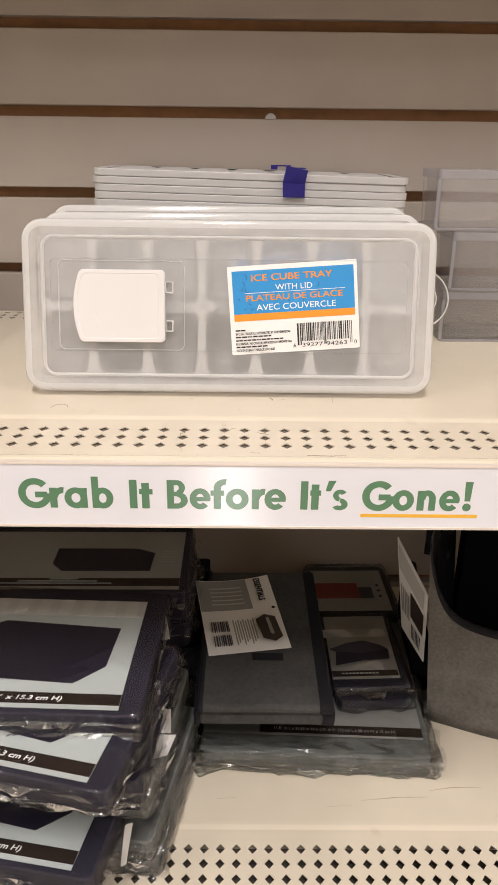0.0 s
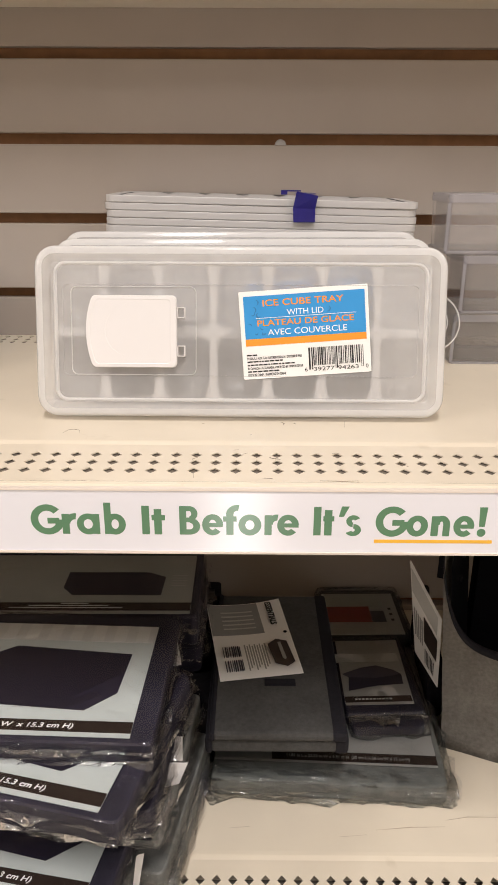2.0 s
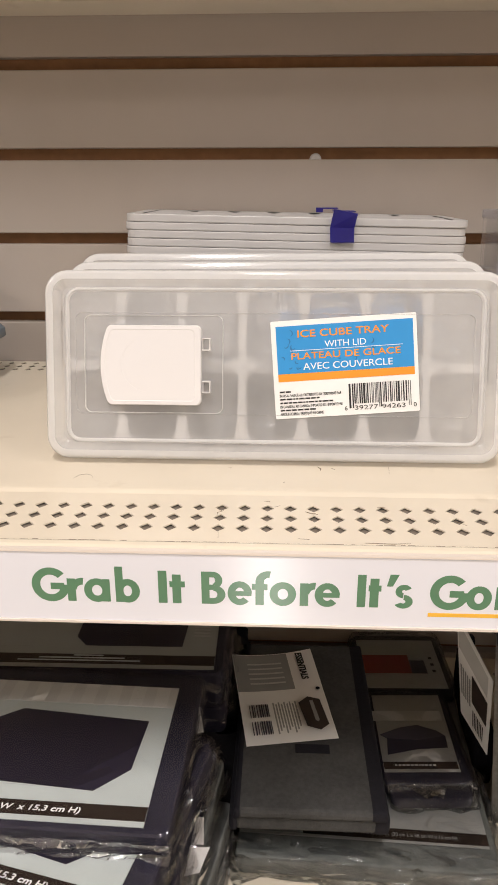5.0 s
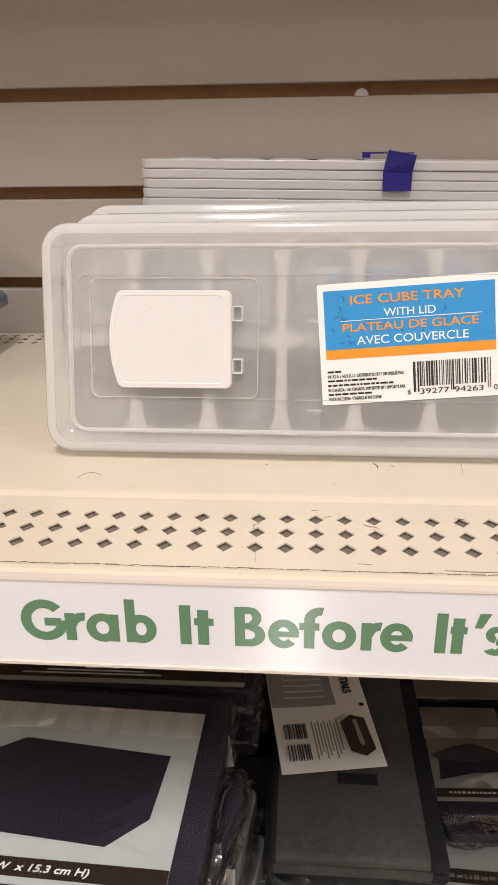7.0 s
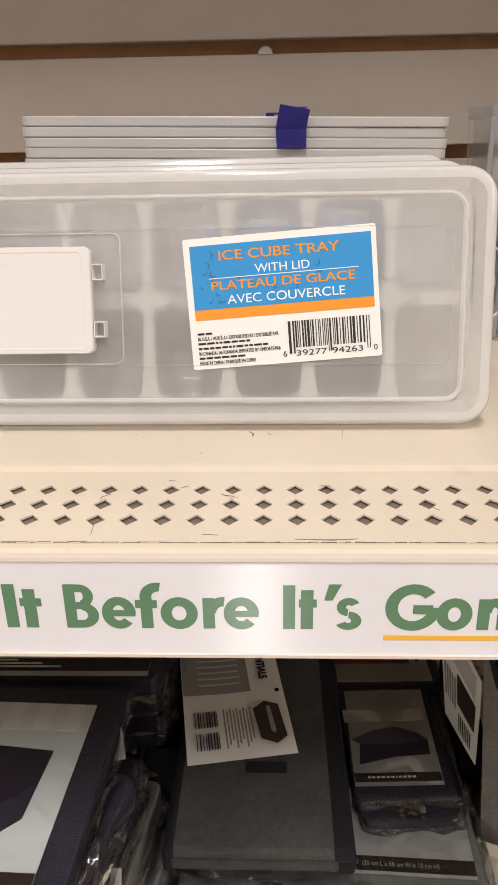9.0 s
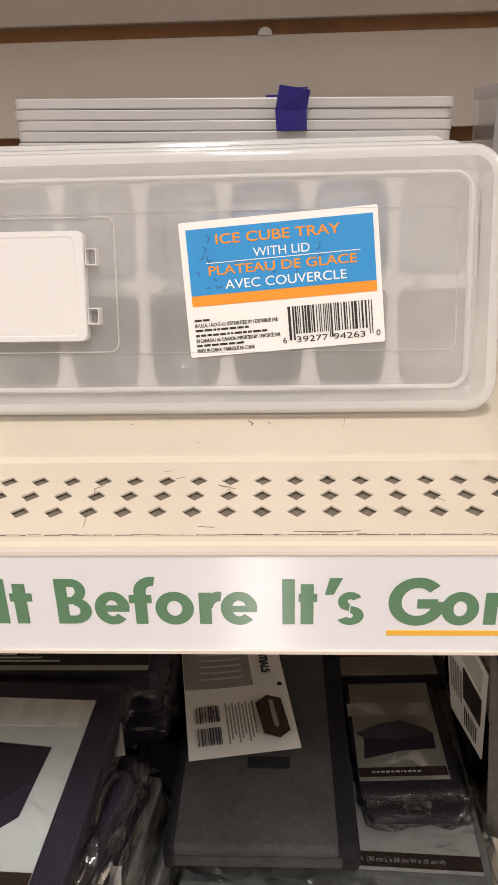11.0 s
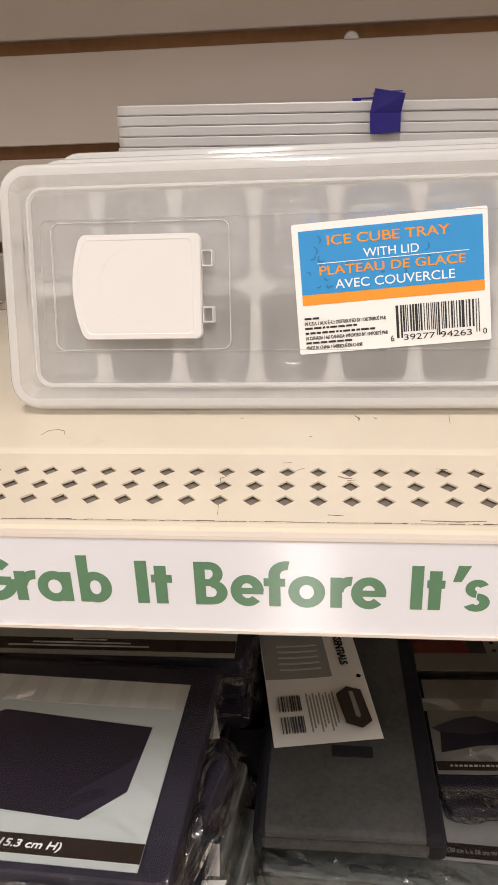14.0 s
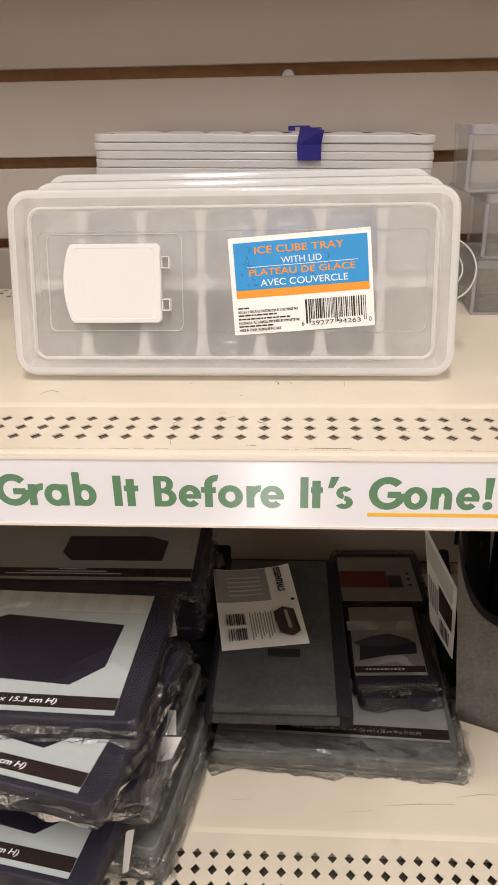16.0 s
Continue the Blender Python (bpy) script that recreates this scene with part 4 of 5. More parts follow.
navy_packet(pose(-0.0610, -0.0102, 1.0250, 0, 0, -2), "folded navy storage box in film on top of the pile", h=0.0147, seed=51)
for k in range(4):
    navy_packet(pose(-0.0445 - 0.002 * (k % 2), 0.1450 + 0.001 * (k % 3), 0.897 + 0.0308 * k, 0, 0, 0.6 * (k % 2)),
                "wrapped navy storage box in the rear pile" if k < 3 else "wrapped navy storage box topping the rear pile", h=0.0308, d=0.116, seed=60 + k, cover=2 if k == 3 else 0)


# ---- paper tags poking out of the pile
def paper_bit(corners, label, m=PAPER):
    bm = bmesh.new()
    a, b, c, d = [Vector(p) for p in corners]
    n = 4
    g = [[bm.verts.new(a.lerp(b, i / n).lerp(d.lerp(c, i / n), j / n) + Vector((0, 0, 0.0006 * math.sin(i * 1.3 + j * 0.8)))) for j in range(n + 1)] for i in range(n + 1)]
    for p, q in zip(g, g[1:]):
        for j in range(n):
            bm.faces.new((p[j], q[j], q[j + 1], p[j + 1]))
    bmesh.ops.solidify(bm, geom=list(bm.faces), thickness=0.0005)
    return tagged(part("paper_tag", bm, m), label, "paper tag", "paper tags")


paper_bit(((-0.0600, 0.106, 1.034), (-0.0560, 0.102, 1.034), (-0.0530, 0.092, 1.022), (-0.0590, 0.092, 1.022)), "creased white paper tag sticking out of the pile")
paper_bit(((-0.0610, 0.074, 1.018), (-0.0560, 0.072, 1.020), (-0.0515, 0.062, 1.010), (-0.0570, 0.064, 1.008)), "folded white paper tag between two packets")
paper_bit(((-0.0580, 0.050, 0.998), (-0.0490, 0.050, 0.999), (-0.0490, 0.044, 0.983), (-0.0570, 0.044, 0.985)), "white perforated paper tag beside the pile")
paper_bit(((-0.0610, 0.038, 0.987), (-0.0450, 0.042, 0.985), (-0.0500, 0.030, 0.978), (-0.0600, 0.028, 0.978)), "white paper tag bent over a packet edge")
paper_bit(((-0.0735, -0.004, 0.956), (-0.0690, -0.001, 0.956), (-0.0730, -0.010, 0.930), (-0.0765, -0.011, 0.930)), "thin white tag hanging down the pile")

# ---- middle pile: grey felt box in film, a folded flap with a hang tag, and a navy packet
base = empty("felt_box_packet", m=pose(0.1450, 0.0905, 0.897, 0, 0, -2.5))
part("folded_box", pillow(0.180, 0.180, 0.0165, 0.0, 0.0022, 71.0), BAG_FELT, base, "grey felt box folded flat", smooth=True)
part("wrapper", pillow(0.186, 0.184, 0.0165, 0.0024, 0.0085, 74.0, 40, 0.0045, True), BAG_FILM, base, "clear crumpled bag", local=pose(0.002, -0.002, 0))
up = lambda x, y: 0.0176
c = part("insert_card", sheet(-0.178, -0.0050, 0.0185, 0.080, up, 1, 1), CARD_PALE, base, "pale insert card")
part("grey_panel", sheet(-0.178, -0.1340, 0.0205, 0.080, lambda x, y: 0.0181, 1, 1, 0.0002), CARD_DIM, c, "grey printed panel")
part("print_band", sheet(-0.1338, -0.0050, 0.0205, 0.0300, lambda x, y: 0.0182, 1, 1, 0.0002), BAND, c, "dark band")
part("printed_size", lay(lettering("11.81 in L x 22.83 in W x 5.91 in H  (30 cm L x 58 cm W x 15 cm H)", -0.1220, -0.0260, 0.0236, 0.0030, 0.0, 0.0, 0.0002), lambda x, y: 0.0187, 0.0), CARD_PALE, c, "pale printed dimensions")
part("bag_edge", ribbon(0.0, 0.15, 0.0, 0.016, 0.008, 0.010, 4.0), FILM_LOOSE, base, "loose bag edge")
bm = ribbon(-0.004, 0.184, 0.0, 0.010, 0.0, 0.009, 9.0, 24)
part("bag_edge", bm, FILM_LOOSE, base, "crumpled bag end", local=pose(0.002, 0.001, 0.012, 0, 0, 90))
bm = ribbon(-0.004, 0.184, 0.0, 0.008, 0.0, 0.007, 17.0, 18)
part("bag_edge", bm, FILM_LOOSE, base, "crumpled bag end", local=pose(0.002, -0.001, 0.0155, 0, 0, 90))
for k, (z, off, wid, amp, seed, n) in enumerate(((0.0050, -0.003, 0.009, 0.012, 31.0, 15), (0.0105, -0.004, 0.007, 0.014, 37.0, 12), (0.0165, 0.006, 0.010, 0.008, 43.0, 17))):
    part("bag_edge", ribbon(-0.004, 0.184, 0.0, wid, 0.0, amp, seed, n), FILM_LOOSE, base, "broad fold of the bag", local=pose(0.002, off, z, 0, 0, 90))
tagged(base, "grey felt storage box in a crumpled clear bag", "storage box packet", "wrapped storage boxes")

flap = empty("folded_felt_box", m=pose(0.0160, 0.0775, 0.9146))
# dark block added out of sight, only to carry the layers above
part("support_block", boxes(((-0.044, 0.0560, 0.0), (0.044, 0.170, 0.0400)), bevel=0.0030), DARK_BIND, flap, "unseen dark block added to hold up the felt layers")
part("felt_layer", boxes(((-0.0500, 0.0040, 0.0395), (0.0480, 0.174, 0.0530)), bevel=0.0036), GREY_FELT, flap, "lower folded layer of grey felt")
part("felt_layer", boxes(((-0.0475, 0.0, 0.0540), (0.0460, 0.177, 0.0612)), bevel=0.0024), GREY_FELT, flap, "upper folded layer of grey felt")
part("binding", boxes(((0.0370, -0.0006, 0.0536), (0.0480, 0.1776, 0.0618)), bevel=0.0024), DARK_BIND, flap, "dark bound edge")
part("binding", boxes(((0.0390, 0.0034, 0.0391), (0.0500, 0.1746, 0.0534)), bevel=0.0030), DARK_BIND, flap, "dark bound edge")
part("binding", boxes(((-0.0500, -0.0006, 0.0536), (-0.0455, 0.1776, 0.0616)), bevel=0.0020), DARK_BIND, flap, "dark bound edge")
part("binding", boxes(((-0.0530, 0.0034, 0.0391), (-0.0475, 0.1746, 0.0534)), bevel=0.0025), DARK_BIND, flap, "dark bound edge")
part("handle_loop", boxes(((-0.010, 0.0500, 0.0612), (0.014, 0.0580, 0.0624)), bevel=0.0005), DARK_BIND, flap, "dark webbing loop")
tagged(flap, "dark grey felt box folded flat with bound edges", "folded box")

# hang tag lying on the felt
TAG = pose(-0.0040, 0.1880, 0.9762, 0, 0, 9.5)
tag = empty("hang_tag", m=TAG)
curl = lambda x, y: 0.003 * (x / 0.033) ** 2 * (0.5 + y / 0.1) + 0.0005
part("tag_card", sheet(-0.0330, 0.0330, -0.0520, 0.0500, curl, 8, 8), PAPER, tag, "white card with a hole")
part("grey_panel", sheet(-0.0325, 0.0120, 0.0040, 0.0490, lambda x, y: curl(x, y) + 0.0004, 6, 2, 0.0002), CARD_DIM, tag, "grey printed panel")
for k in range(5):
    part("print_line", sheet(-0.022, 0.006, 0.012 + k * 0.006, 0.0135 + k * 0.006, lambda x, y: curl(x, y) + 0.0007, 4, 1, 0.0002), CARD_GREY, tag)
bm = lettering("ESSENTIALS", -0.0170, 0.0170, -0.0025, 0.0056, 0.0, 0.05, 0.0002)
part("printed_word", lay(bm, lambda x, y: 0.0036, 0.0), BLACK_INK, tag, local=pose(0.0215, 0.0290, 0, 0, 0, -90))
rnd = random.Random(3)
for y0 in (-0.0250, -0.0430):
    x = -0.0265
    while x < -0.0125:
        l = rnd.choice((0.0004, 0.0005, 0.0009))
        part("bar", boxes(((x, y0, 0.0012), (x + l, y0 + 0.0120, 0.0030))), PICTURE2, tag)
        x += l + rnd.choice((0.0007, 0.0011, 0.0014))
for k in range(9):
    part("print_line", sheet(-0.0085 + k * 0.0021, -0.0074 + k * 0.0021, -0.043 + 0.003 * (k % 3), -0.010 - 0.002 * (k % 2), lambda x, y: curl(x, y) + 0.0004, 1, 3, 0.0002), CARD_DIM, tag)
part("box_picture", poly_sheet([(0.0105, -0.016), (0.0125, -0.041), (0.0215, -0.046), (0.0285, -0.041), (0.0270, -0.014), (0.0185, -0.010)], 0.0042, 0.0003), PICTURE_BROWN, tag, "small picture of a dark box")
part("box_opening", poly_sheet([(0.0190, -0.0150), (0.0195, -0.0360), (0.0215, -0.0380), (0.0225, -0.0360), (0.0215, -0.0150)], 0.0046, 0.0002), CARD_DIM, tag)
part("punched_hole", poly_sheet([(0.0285 + 0.0016 * math.cos(a), -0.001 + 0.0016 * math.sin(a)) for a in [math.pi * k / 5 for k in range(10)]], 0.0042, 0.0002), BLACK_FELT_AND_SHADE, tag)
tagged(tag, "curled white paper hang tag lying on grey felt", "hang tag", "hang tags")

# navy packet beside the flap
side = empty("storage_box_packet", m=pose(0.1400, 0.1545, 0.9146, 0, 0, 2.5))
part("folded_box", pillow(0.066, 0.100, 0.0145, 0.0, 0.0008, 81.0), NAVY, side, "folded navy felt box", smooth=True)
part("wrapper", pillow(0.067, 0.104, 0.0145, 0.0012, 0.0036, 84.0, 70, 0.004, True), BAG_FILM, side, "clear crumpled bag", local=pose(0.001, -0.002, 0))
part("folded_layer", pillow(0.060, 0.030, 0.0095, 0.0, 0.0008, 87.0), NAVY, side, "lower navy layer", local=pose(-0.002, -0.0120, 0.001), smooth=True)
part("bag_end", pillow(0.066, 0.032, 0.0115, 0.0, 0.0045, 88.0, 60, 0.004, True), BAG_FILM, side, "crumpled clear end of the bag", local=pose(0.001, -0.0155, 0.001))
c = part("insert_card", sheet(-0.0650, -0.0075, 0.0090, 0.0960, lambda x, y: 0.0152, 1, 1, skew=0.004), CARD_PALE, side, "pale insert card")
part("grey_panel", sheet(-0.0648, -0.0077, 0.0640, 0.0760, lambda x, y: 0.0157, 1, 1, 0.0002), CARD_GREY, c, "grey striped panel")
part("picture_top", poly_sheet([(-0.0620, 0.0480), (-0.0450, 0.0560), (-0.0300, 0.0590), (-0.0158, 0.0525), (-0.0098, 0.0465), (-0.0330, 0.0420), (-0.0570, 0.0440)][::-1], 0.0158), PICTURE2, c, "picture of a low fabric box")
part("picture_front", poly_sheet([(-0.0570, 0.0438), (-0.0330, 0.0418), (-0.0098, 0.0463), (-0.0110, 0.0338), (-0.0345, 0.0322), (-0.0595, 0.0262)][::-1], 0.0158), PICTURE, c, "dark front of the pictured box")
part("print_band", sheet(-0.0645, -0.0080, 0.0118, 0.0190, lambda x, y: 0.0157, 1, 1, 0.0002), BAND, c, "dark band")
rnd = random.Random(5)
x = -0.056
while x < -0.024:
    l = rnd.uniform(0.0008, 0.0024)
    part("print_line", sheet(x, x + l, 0.0146, 0.0160, lambda x, y: 0.0160, 1, 1, 0.0002), CARD_GREY, c)
    x += l + 0.0010
part("bag_edge", ribbon(-0.012, 0.095, 0.0, 0.010, 0.012, 0.010, 14.0), FILM_LOOSE, side, "loose bag edge")
part("bag_edge", ribbon(0.0, 0.064, 0.0, 0.006, 0.0, 0.004, 24.0, 30), FILM_LOOSE, side, "shiny sealed bag edge", local=pose(0.0, -0.001, 0.0130, 0, 0, 90) @ pose(0, 0, 0, 180, 0, 180))
tagged(side, "small navy storage box in a shiny clear bag", "storage box packet", "wrapped storage boxes")
rear = empty("storage_box_packet", m=pose(0.1500, 0.2600, 0.9146, 0, 0, 1.5))
part("folded_box", pillow(0.082, 0.082, 0.0140, 0.0, 0.0010, 91.0), GREY_FELT, rear, "folded box", smooth=True)
c = part("insert_card", sheet(-0.0790, -0.0060, 0.0010, 0.0720, lambda x, y: 0.0146, 1, 1), CARD_PALE, rear, "pale card")
part("tan_panel", sheet(-0.0790, -0.0190, 0.0480, 0.0690, lambda x, y: 0.0151, 1, 1, 0.0002), CARD_REAR_SHADED, c, "tan printed panel")
part("red_panel", sheet(-0.0790, -0.0340, 0.0210, 0.0478, lambda x, y: 0.0152, 1, 1, 0.0002), RED_DULL, c, "red printed panel")
part("blue_panel", sheet(-0.0338, -0.0200, 0.0210, 0.0400, lambda x, y: 0.0152, 1, 1, 0.0002), PICTURE2, c, "dark blue printed panel")
for k in range(3):
    part("dot", sheet(-0.0150, -0.0120, 0.0230 + k * 0.0095, 0.0262 + k * 0.0095, lambda x, y: 0.0152, 1, 1, 0.0002), BLACK_INK, c)
part("wrapper", pillow(0.083, 0.083, 0.0150, 0.0016, 0.0034, 94.0, 60, 0.004, True), BAG_FILM, rear, "clear bag")
tagged(rear, "wrapped packet with a red printed card behind", "storage box packet", "wrapped storage boxes")

# black panel added as the shade behind the bin's tag, with a webbing loop
dark = empty("folded_felt_box", m=pose(0.1535, 0.1850, 0.897, 0, 0, -6))
part("felt_layer", boxes(((-0.006, 0.0, 0.0), (0.010, 0.125, 0.046)), bevel=0.004), BLACK_FELT_AND_SHADE, dark, "black panel added for the shade in the gap")
bm = bmesh.new()
loops = []
for k in range(13):
    a = math.pi * k / 12
    c = Vector((0.0, 0.1000 + 0.014 * math.cos(a), 0.044 + 0.026 * math.sin(a)))
    loops.append([(c.x + 0.0045 * math.cos(b), c.y + 0.0016 * math.sin(b) * math.cos(a), c.z + 0.0016 * math.sin(b) * math.sin(a)) for b in [math.pi * 2 * i / 8 for i in range(8)]])
loft(bm, loops, True, True)
part("handle_loop", bm, DARK_BIND, dark, "black webbing handle", smooth=True)
tagged(dark, "black panel added for the shade beside the bin, with a webbing handle", "folded box")

# black pouch and red scraps in the gap between the piles
bm = pillow(0.028, 0.17, 0.070, 0.0, 0.004, 101.0)
pouch = empty("black_pouch", (-0.0330, 0.1250, 0.897))
part("cloth_body", bm, BLACK_FELT_AND_SHADE, pouch, smooth=True)
part("seam", boxes(((-0.0275, 0.004, 0.0690), (-0.0245, 0.166, 0.0712)), bevel=0.0008), DARK_BIND, pouch, "dark stitched seam")
tagged(pouch, "black cloth pouch wedged between two piles", "pouch")
tagged(part("red_card", boxes(((-0.0560, 0.270, 0.897), (-0.0440, 0.272, 0.945))), RED), "red card standing in the shadow of the pile", "card", "red cards")
tagged(part("red_card", boxes(((-0.0540, 0.118, 0.897), (-0.0430, 0.122, 0.9060))), RED), "small red card scrap on the shelf", "card", "red cards")

# grey fabric bin at the end of the row
BW, BD, BH = 0.30, 0.13, 0.18
FB = pose(0.1545, 0.1502, 0.897, 0, 0, -22)
fbin = empty("fabric_bin", m=FB)


def wall_sheet(path, tops, thick, foot=None):
    """An upright cloth wall along path (x, y), with its own height at each point; foot: where it stands, if it leans."""
    bm = bmesh.new()
    rows = []
    n = 8
    for (x, y), (fx, fy), t in zip(path, foot or path, tops):
        rows.append([bm.verts.new((fx + (x - fx) * k / n, fy + (y - fy) * k / n, t * k / n)) for k in range(n + 1)])
    for a, b in zip(rows, rows[1:]):
        for k in range(n):
            bm.faces.new((a[k], b[k], b[k + 1], a[k + 1]))
    for v in bm.verts:
        v.co.y += 0.0012 * noise.noise((v.co.x * 30, v.co.z * 30, 0.5))
    bmesh.ops.solidify(bm, geom=list(bm.faces), thickness=thick)
    bmesh.ops.recalc_face_normals(bm, faces=bm.faces)
    return bm


def front_top(x):
    return 0.101 + 0.071 * math.exp(-(x + 0.014) / 0.0115)


xs = [-0.014 + 0.060 * (k / 18) ** 1.6 for k in range(19)] + [0.08, 0.14, 0.2, 0.3]
foot = [(x + 0.014 * max(0.0, 1 - (x + 0.014) / 0.06), 0.0) for x in xs]
part("front_panel", wall_sheet([(x, -0.004) for x in xs], [front_top(x) for x in xs], 0.004, foot), BIN_FELT, fbin, "low-cut grey felt front", smooth=True)
part("side_panel", wall_sheet([(-0.014, y) for y in (0.0, 0.05, 0.11, BD)], [0.172, 0.176, 0.178, 0.18], 0.004, [(0.0, y) for y in (0.0, 0.05, 0.11, BD)]), BIN_FELT, fbin)
part("side_panel", wall_sheet([(BW, y) for y in (0.0, 0.08, BD)], [0.106, 0.17, 0.18], 0.004), BIN_FELT, fbin)
# back wall and inner sheets black: the bin's inside shade is in their colour
part("back_panel", wall_sheet([(x, BD) for x in (0.0, 0.1, 0.2, BW)], [BH] * 4, 0.004), BLACK_FELT_AND_SHADE, fbin, "black back wall with the bin's inner shade in its colour")
part("shade_sheet", wall_sheet([(-0.0085, y) for y in (0.004, 0.05, 0.11, BD - 0.006)], [0.168, 0.172, 0.174, 0.176], 0.002, [(0.0055, y) for y in (0.004, 0.05, 0.11, BD - 0.006)]), BLACK_FELT_AND_SHADE, fbin, "black sheet added for the shade inside the bin")
part("shade_sheet", boxes(((0.004, 0.003, 0.002), (BW - 0.004, BD - 0.004, 0.004)), ((0.006, BD - 0.007, 0.004), (BW - 0.004, BD - 0.005, 0.18))), BLACK_FELT_AND_SHADE, fbin, "black sheet added for the shade inside the bin")
bm = bmesh.new()
loops = []
for x in xs:
    t = front_top(x)
    loops.append([(x, 0.0030 * math.cos(a) - 0.003, t + 0.0034 * math.sin(a)) for a in [math.pi * 2 * k / 8 for k in range(8)]])
loft(bm, loops, True, True)
part("binding", bm, DARK_BIND, fbin, "dark bound rim", smooth=True)
bm = bmesh.new()
pts = [(-0.004, 0.06, 0.150), (-0.012, 0.058, 0.156), (-0.020, 0.055, 0.150), (-0.022, 0.053, 0.138), (-0.014, 0.052, 0.130), (-0.004, 0.052, 0.132)]
for a, b in zip(pts, pts[1:]):
    box(bm, (min(a[0], b[0]) - 0.0012, min(a[1], b[1]) - 0.002, min(a[2], b[2]) - 0.0012), (max(a[0], b[0]) + 0.0012, max(a[1], b[1]) + 0.002, max(a[2], b[2]) + 0.0012))
part("handle_loop", bm, DARK_BIND, fbin, "black webbing handle")
tagged(fbin, "open grey felt storage bin with a low-cut front", "storage bin")

# upright hang tag on the bin
A, B, C, D_ = Vector((0.1270, 0.200, 1.0456)), Vector((0.1385, 0.200, 0.9551)), Vector((0.1500, 0.1635, 0.9465)), Vector((0.1480, 0.165, 1.0112))
up_tag = empty("hang_tag", A)
TAG_SIDE = 1.0 if (D_ - A).cross(B - A).y < 0 else -1.0


def on_tag(u, v, lift=0.0):
    p = A.lerp(D_, u).lerp(B.lerp(C, u), v)
    return p - A + (D_ - A).cross(B - A).normalized() * TAG_SIDE * lift


def tag_patch(u0, v0, u1, v1, lift, thick, n=6):
    bm = bmesh.new()
    top, low = ([[bm.verts.new(on_tag(u0 + (u1 - u0) * i / n, v0 + (v1 - v0) * j / n, q)) for j in range(n + 1)] for i in range(n + 1)] for q in (lift + thick, lift))
    for g in (top, low):
        for a, b in zip(g, g[1:]):
            for j in range(n):
                bm.faces.new((a[j], b[j], b[j + 1], a[j + 1]))
    bmesh.ops.recalc_face_normals(bm, faces=bm.faces)
    return bm


part("tag_card", tag_patch(0, 0, 1, 1, 0, 0.0006), PAPER, up_tag, "white card")
part("box_picture", tag_patch(0.45, 0.36, 0.92, 0.66, 0.0009, 0.0003), PICTURE_BROWN, up_tag, "dark picture of a box")
part("grey_panel", tag_patch(0.05, 0.05, 0.9, 0.30, 0.0009, 0.0002), CARD_GREY, up_tag, "grey printed panel")
for k in range(5):
    part("print_line", tag_patch(0.08 + 0.07 * k, 0.45, 0.12 + 0.07 * k, 0.75, 0.0009, 0.0002), CARD_DIM, up_tag)
for k in range(7):
    part("bar", tag_patch(0.48 + 0.055 * k, 0.74, 0.505 + 0.055 * k, 0.92, 0.0009, 0.0002), BLACK_INK, up_tag)
tagged(up_tag, "white paper hang tag hanging from the felt bin", "hang tag", "hang tags")

# ---------------------------------------------------------------- scuffs and small marks on the shelves
SCUFF = mat("scuff", (0.20, 0.15, 0.10), 0.7, vary=0.4, scale=300)


FAINT = mat("faint_scratch", (0.46, 0.38, 0.29), 0.6, vary=0.3, scale=300)


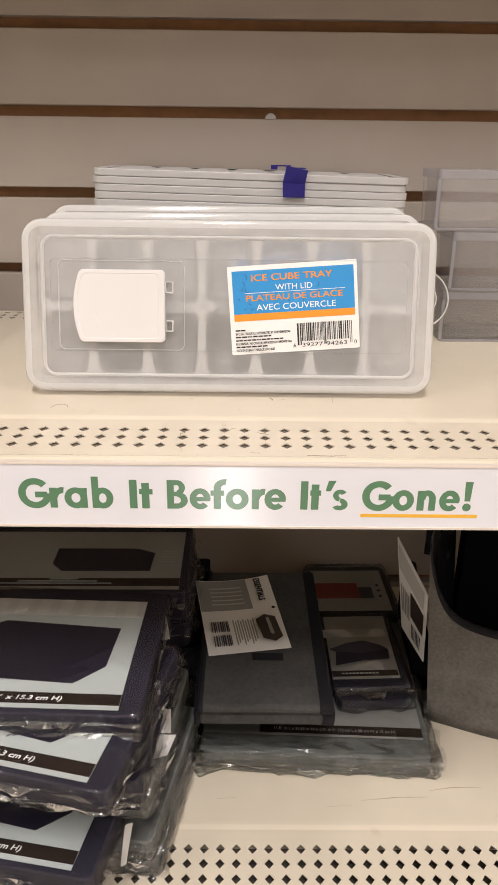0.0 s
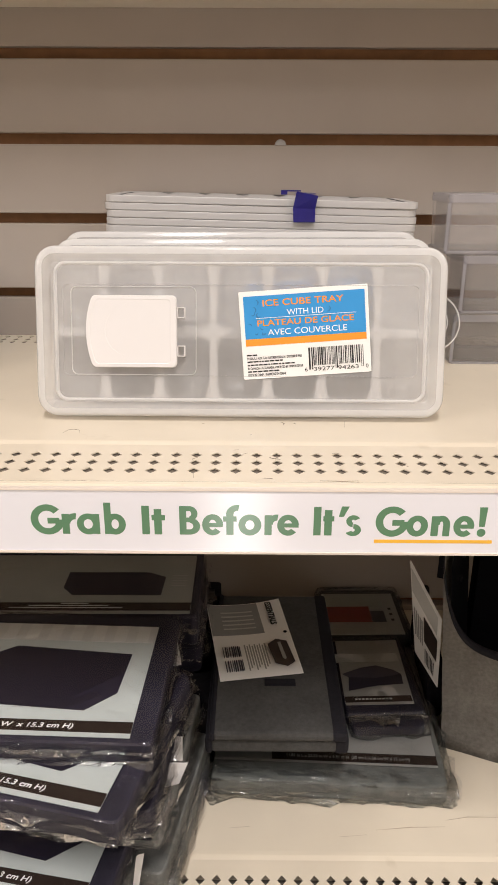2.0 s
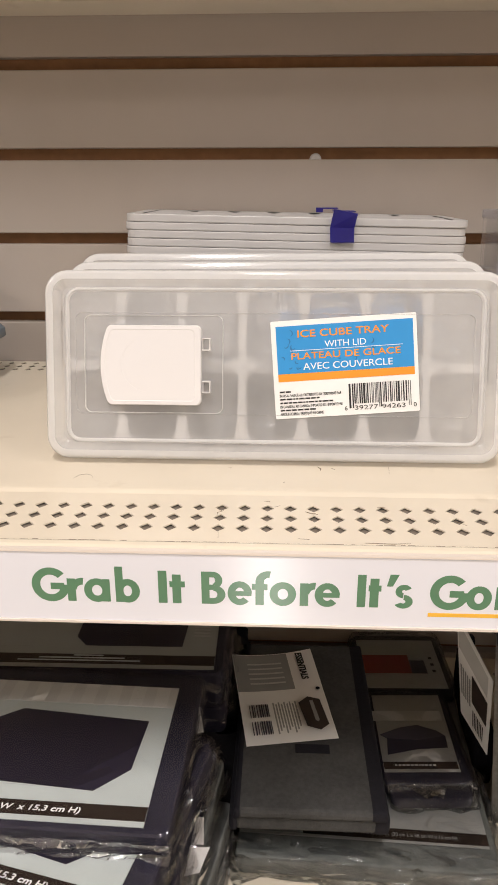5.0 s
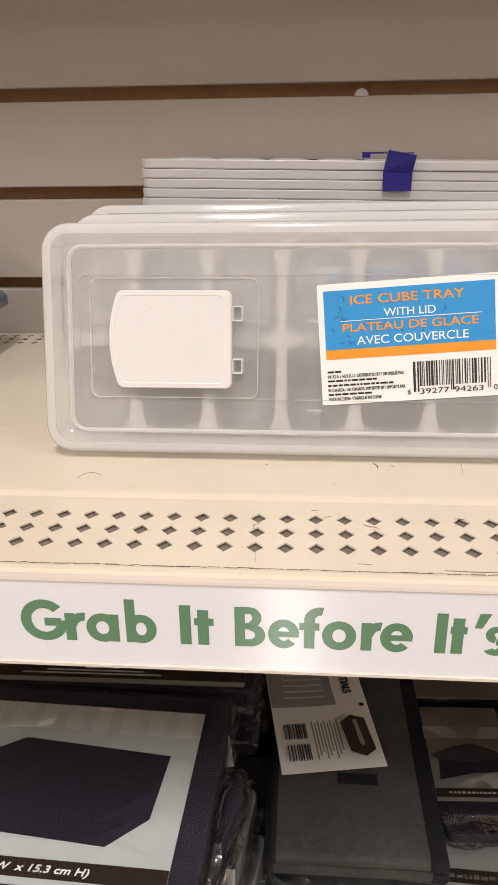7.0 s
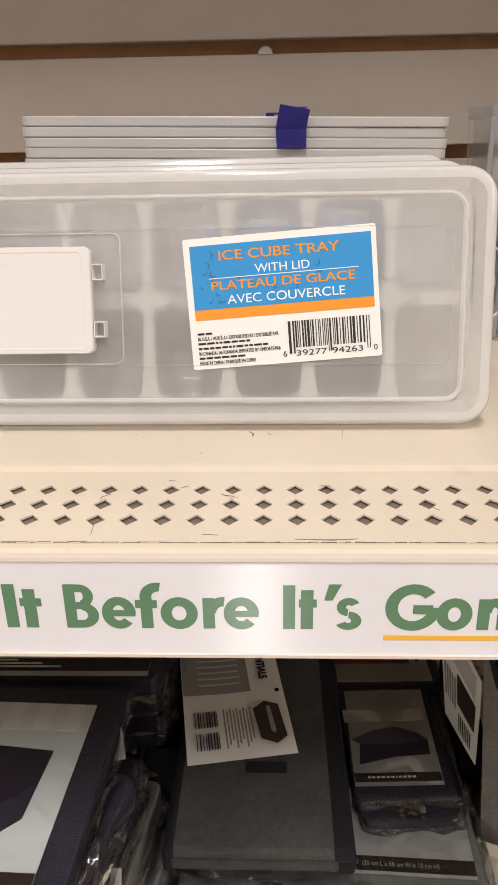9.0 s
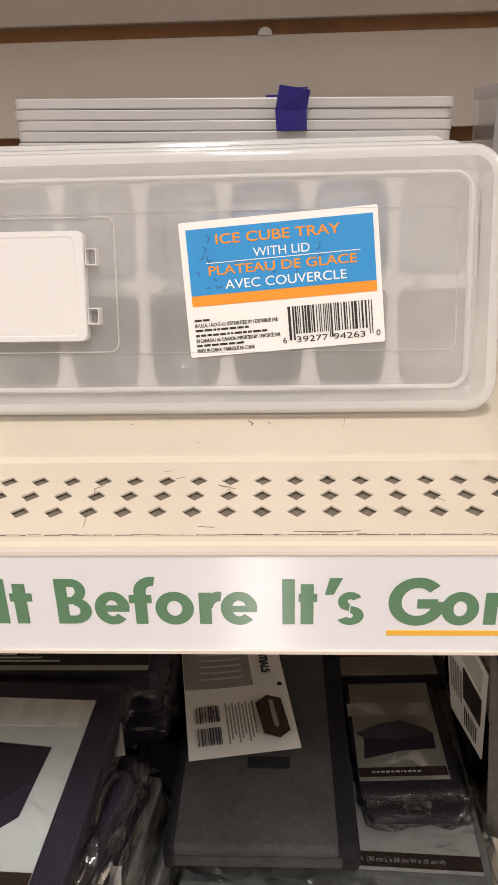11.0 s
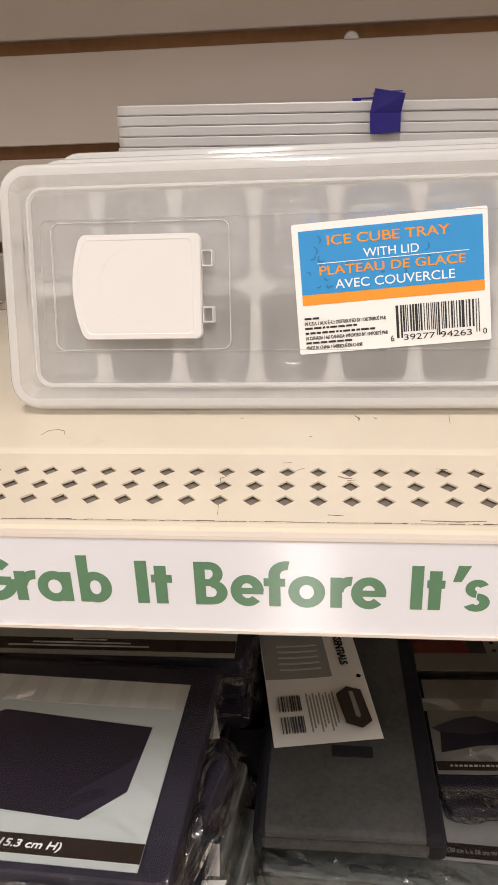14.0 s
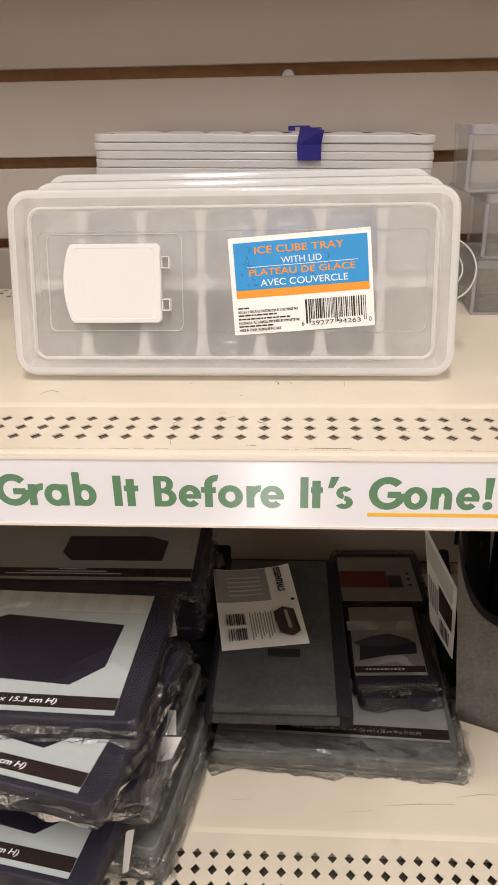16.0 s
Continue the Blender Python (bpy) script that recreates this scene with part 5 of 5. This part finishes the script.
def scuff(points, z, width, label, m=SCUFF):
    """A thin worn line in the enamel."""
    bm = bmesh.new()
    rows = []
    for k, (x, y) in enumerate(points):
        q = points[min(k + 1, len(points) - 1)]
        p = points[max(k - 1, 0)]
        d = Vector((q[0] - p[0], q[1] - p[1], 0)).normalized()
        n = Vector((-d.y, d.x, 0)) * width * (0.5 if 0 < k < len(points) - 1 else 0.15)
        c = Vector((x, y, z))
        rows.append((bm.verts.new(c + n), bm.verts.new(c - n), bm.verts.new(c - n - Vector((0, 0, 0.0003))), bm.verts.new(c + n - Vector((0, 0, 0.0003)))))
    for a, b in zip(rows, rows[1:]):
        for i in range(4):
            bm.faces.new((a[i], a[(i + 1) % 4], b[(i + 1) % 4], b[i]))
    return tagged(part("scuff_mark", bm, m), label, "scuff", "scuff marks", "stuff")


UP, BANDZ, LOW = 1.20012, 1.19892, 0.89712
for pts, z, w in (([(0.0131, 0.0993), (0.0150, 0.0960), (0.0147, 0.0930)], UP, 0.0008), ([(0.0210, 0.0970), (0.0225, 0.0950)], UP, 0.0008), ([(0.0515, 0.0900), (0.0526, 0.1001)], UP, 0.0005),
                  ([(-0.0056, 0.0760), (-0.0046, 0.0762)], UP, 0.0008), ([(-0.0355, 0.0955), (-0.0340, 0.0958)], UP, 0.0006), ([(-0.1168, 0.0772), (-0.1150, 0.0820), (-0.1116, 0.0834), (-0.1080, 0.0815), (-0.1069, 0.0775)], UP, 0.00025),
                  ([(-0.0150, 0.0533), (-0.0120, 0.0538)], BANDZ, 0.0006), ([(-0.0100, 0.0470), (-0.0070, 0.0490)], BANDZ, 0.0007), ([(-0.0350, 0.0200), (-0.0345, 0.0132)], BANDZ, 0.0004),
                  ([(-0.0341, 0.0423), (-0.0370, 0.0400), (-0.0365, 0.0370)], BANDZ, 0.0004), ([(0.0050, 0.0425), (0.0070, 0.0410), (0.0099, 0.0405)], BANDZ, 0.0006), ([(0.0080, 0.0390), (0.0110, 0.0395)], BANDZ, 0.0005),
                  ([(0.0746, 0.0347), (0.0790, 0.0300)], BANDZ, 0.0004), ([(0.0400, 0.0490), (0.0440, 0.0486)], BANDZ, 0.0005), ([(0.0010, 0.0140), (0.0060, 0.0135)], BANDZ, 0.0006), ([(0.0300, 0.0110), (0.0420, 0.0105), (0.0500, 0.0112)], BANDZ, 0.0006)):
    scuff(pts, z, w, "dark scuff on the upper cream shelf")
for pts, w in (([(0.0872, 0.0680), (0.1129, 0.0706), (0.1383, 0.0713)], 0.0009), ([(0.1400, 0.0770), (0.1575, 0.0801), (0.1800, 0.0800)], 0.0008), ([(-0.0195, 0.0688), (-0.0048, 0.0704)], 0.0008), ([(0.0600, 0.0620), (0.0800, 0.0640)], 0.0006)):
    scuff(pts, LOW, w, "faint scratch on the lower cream shelf", FAINT)
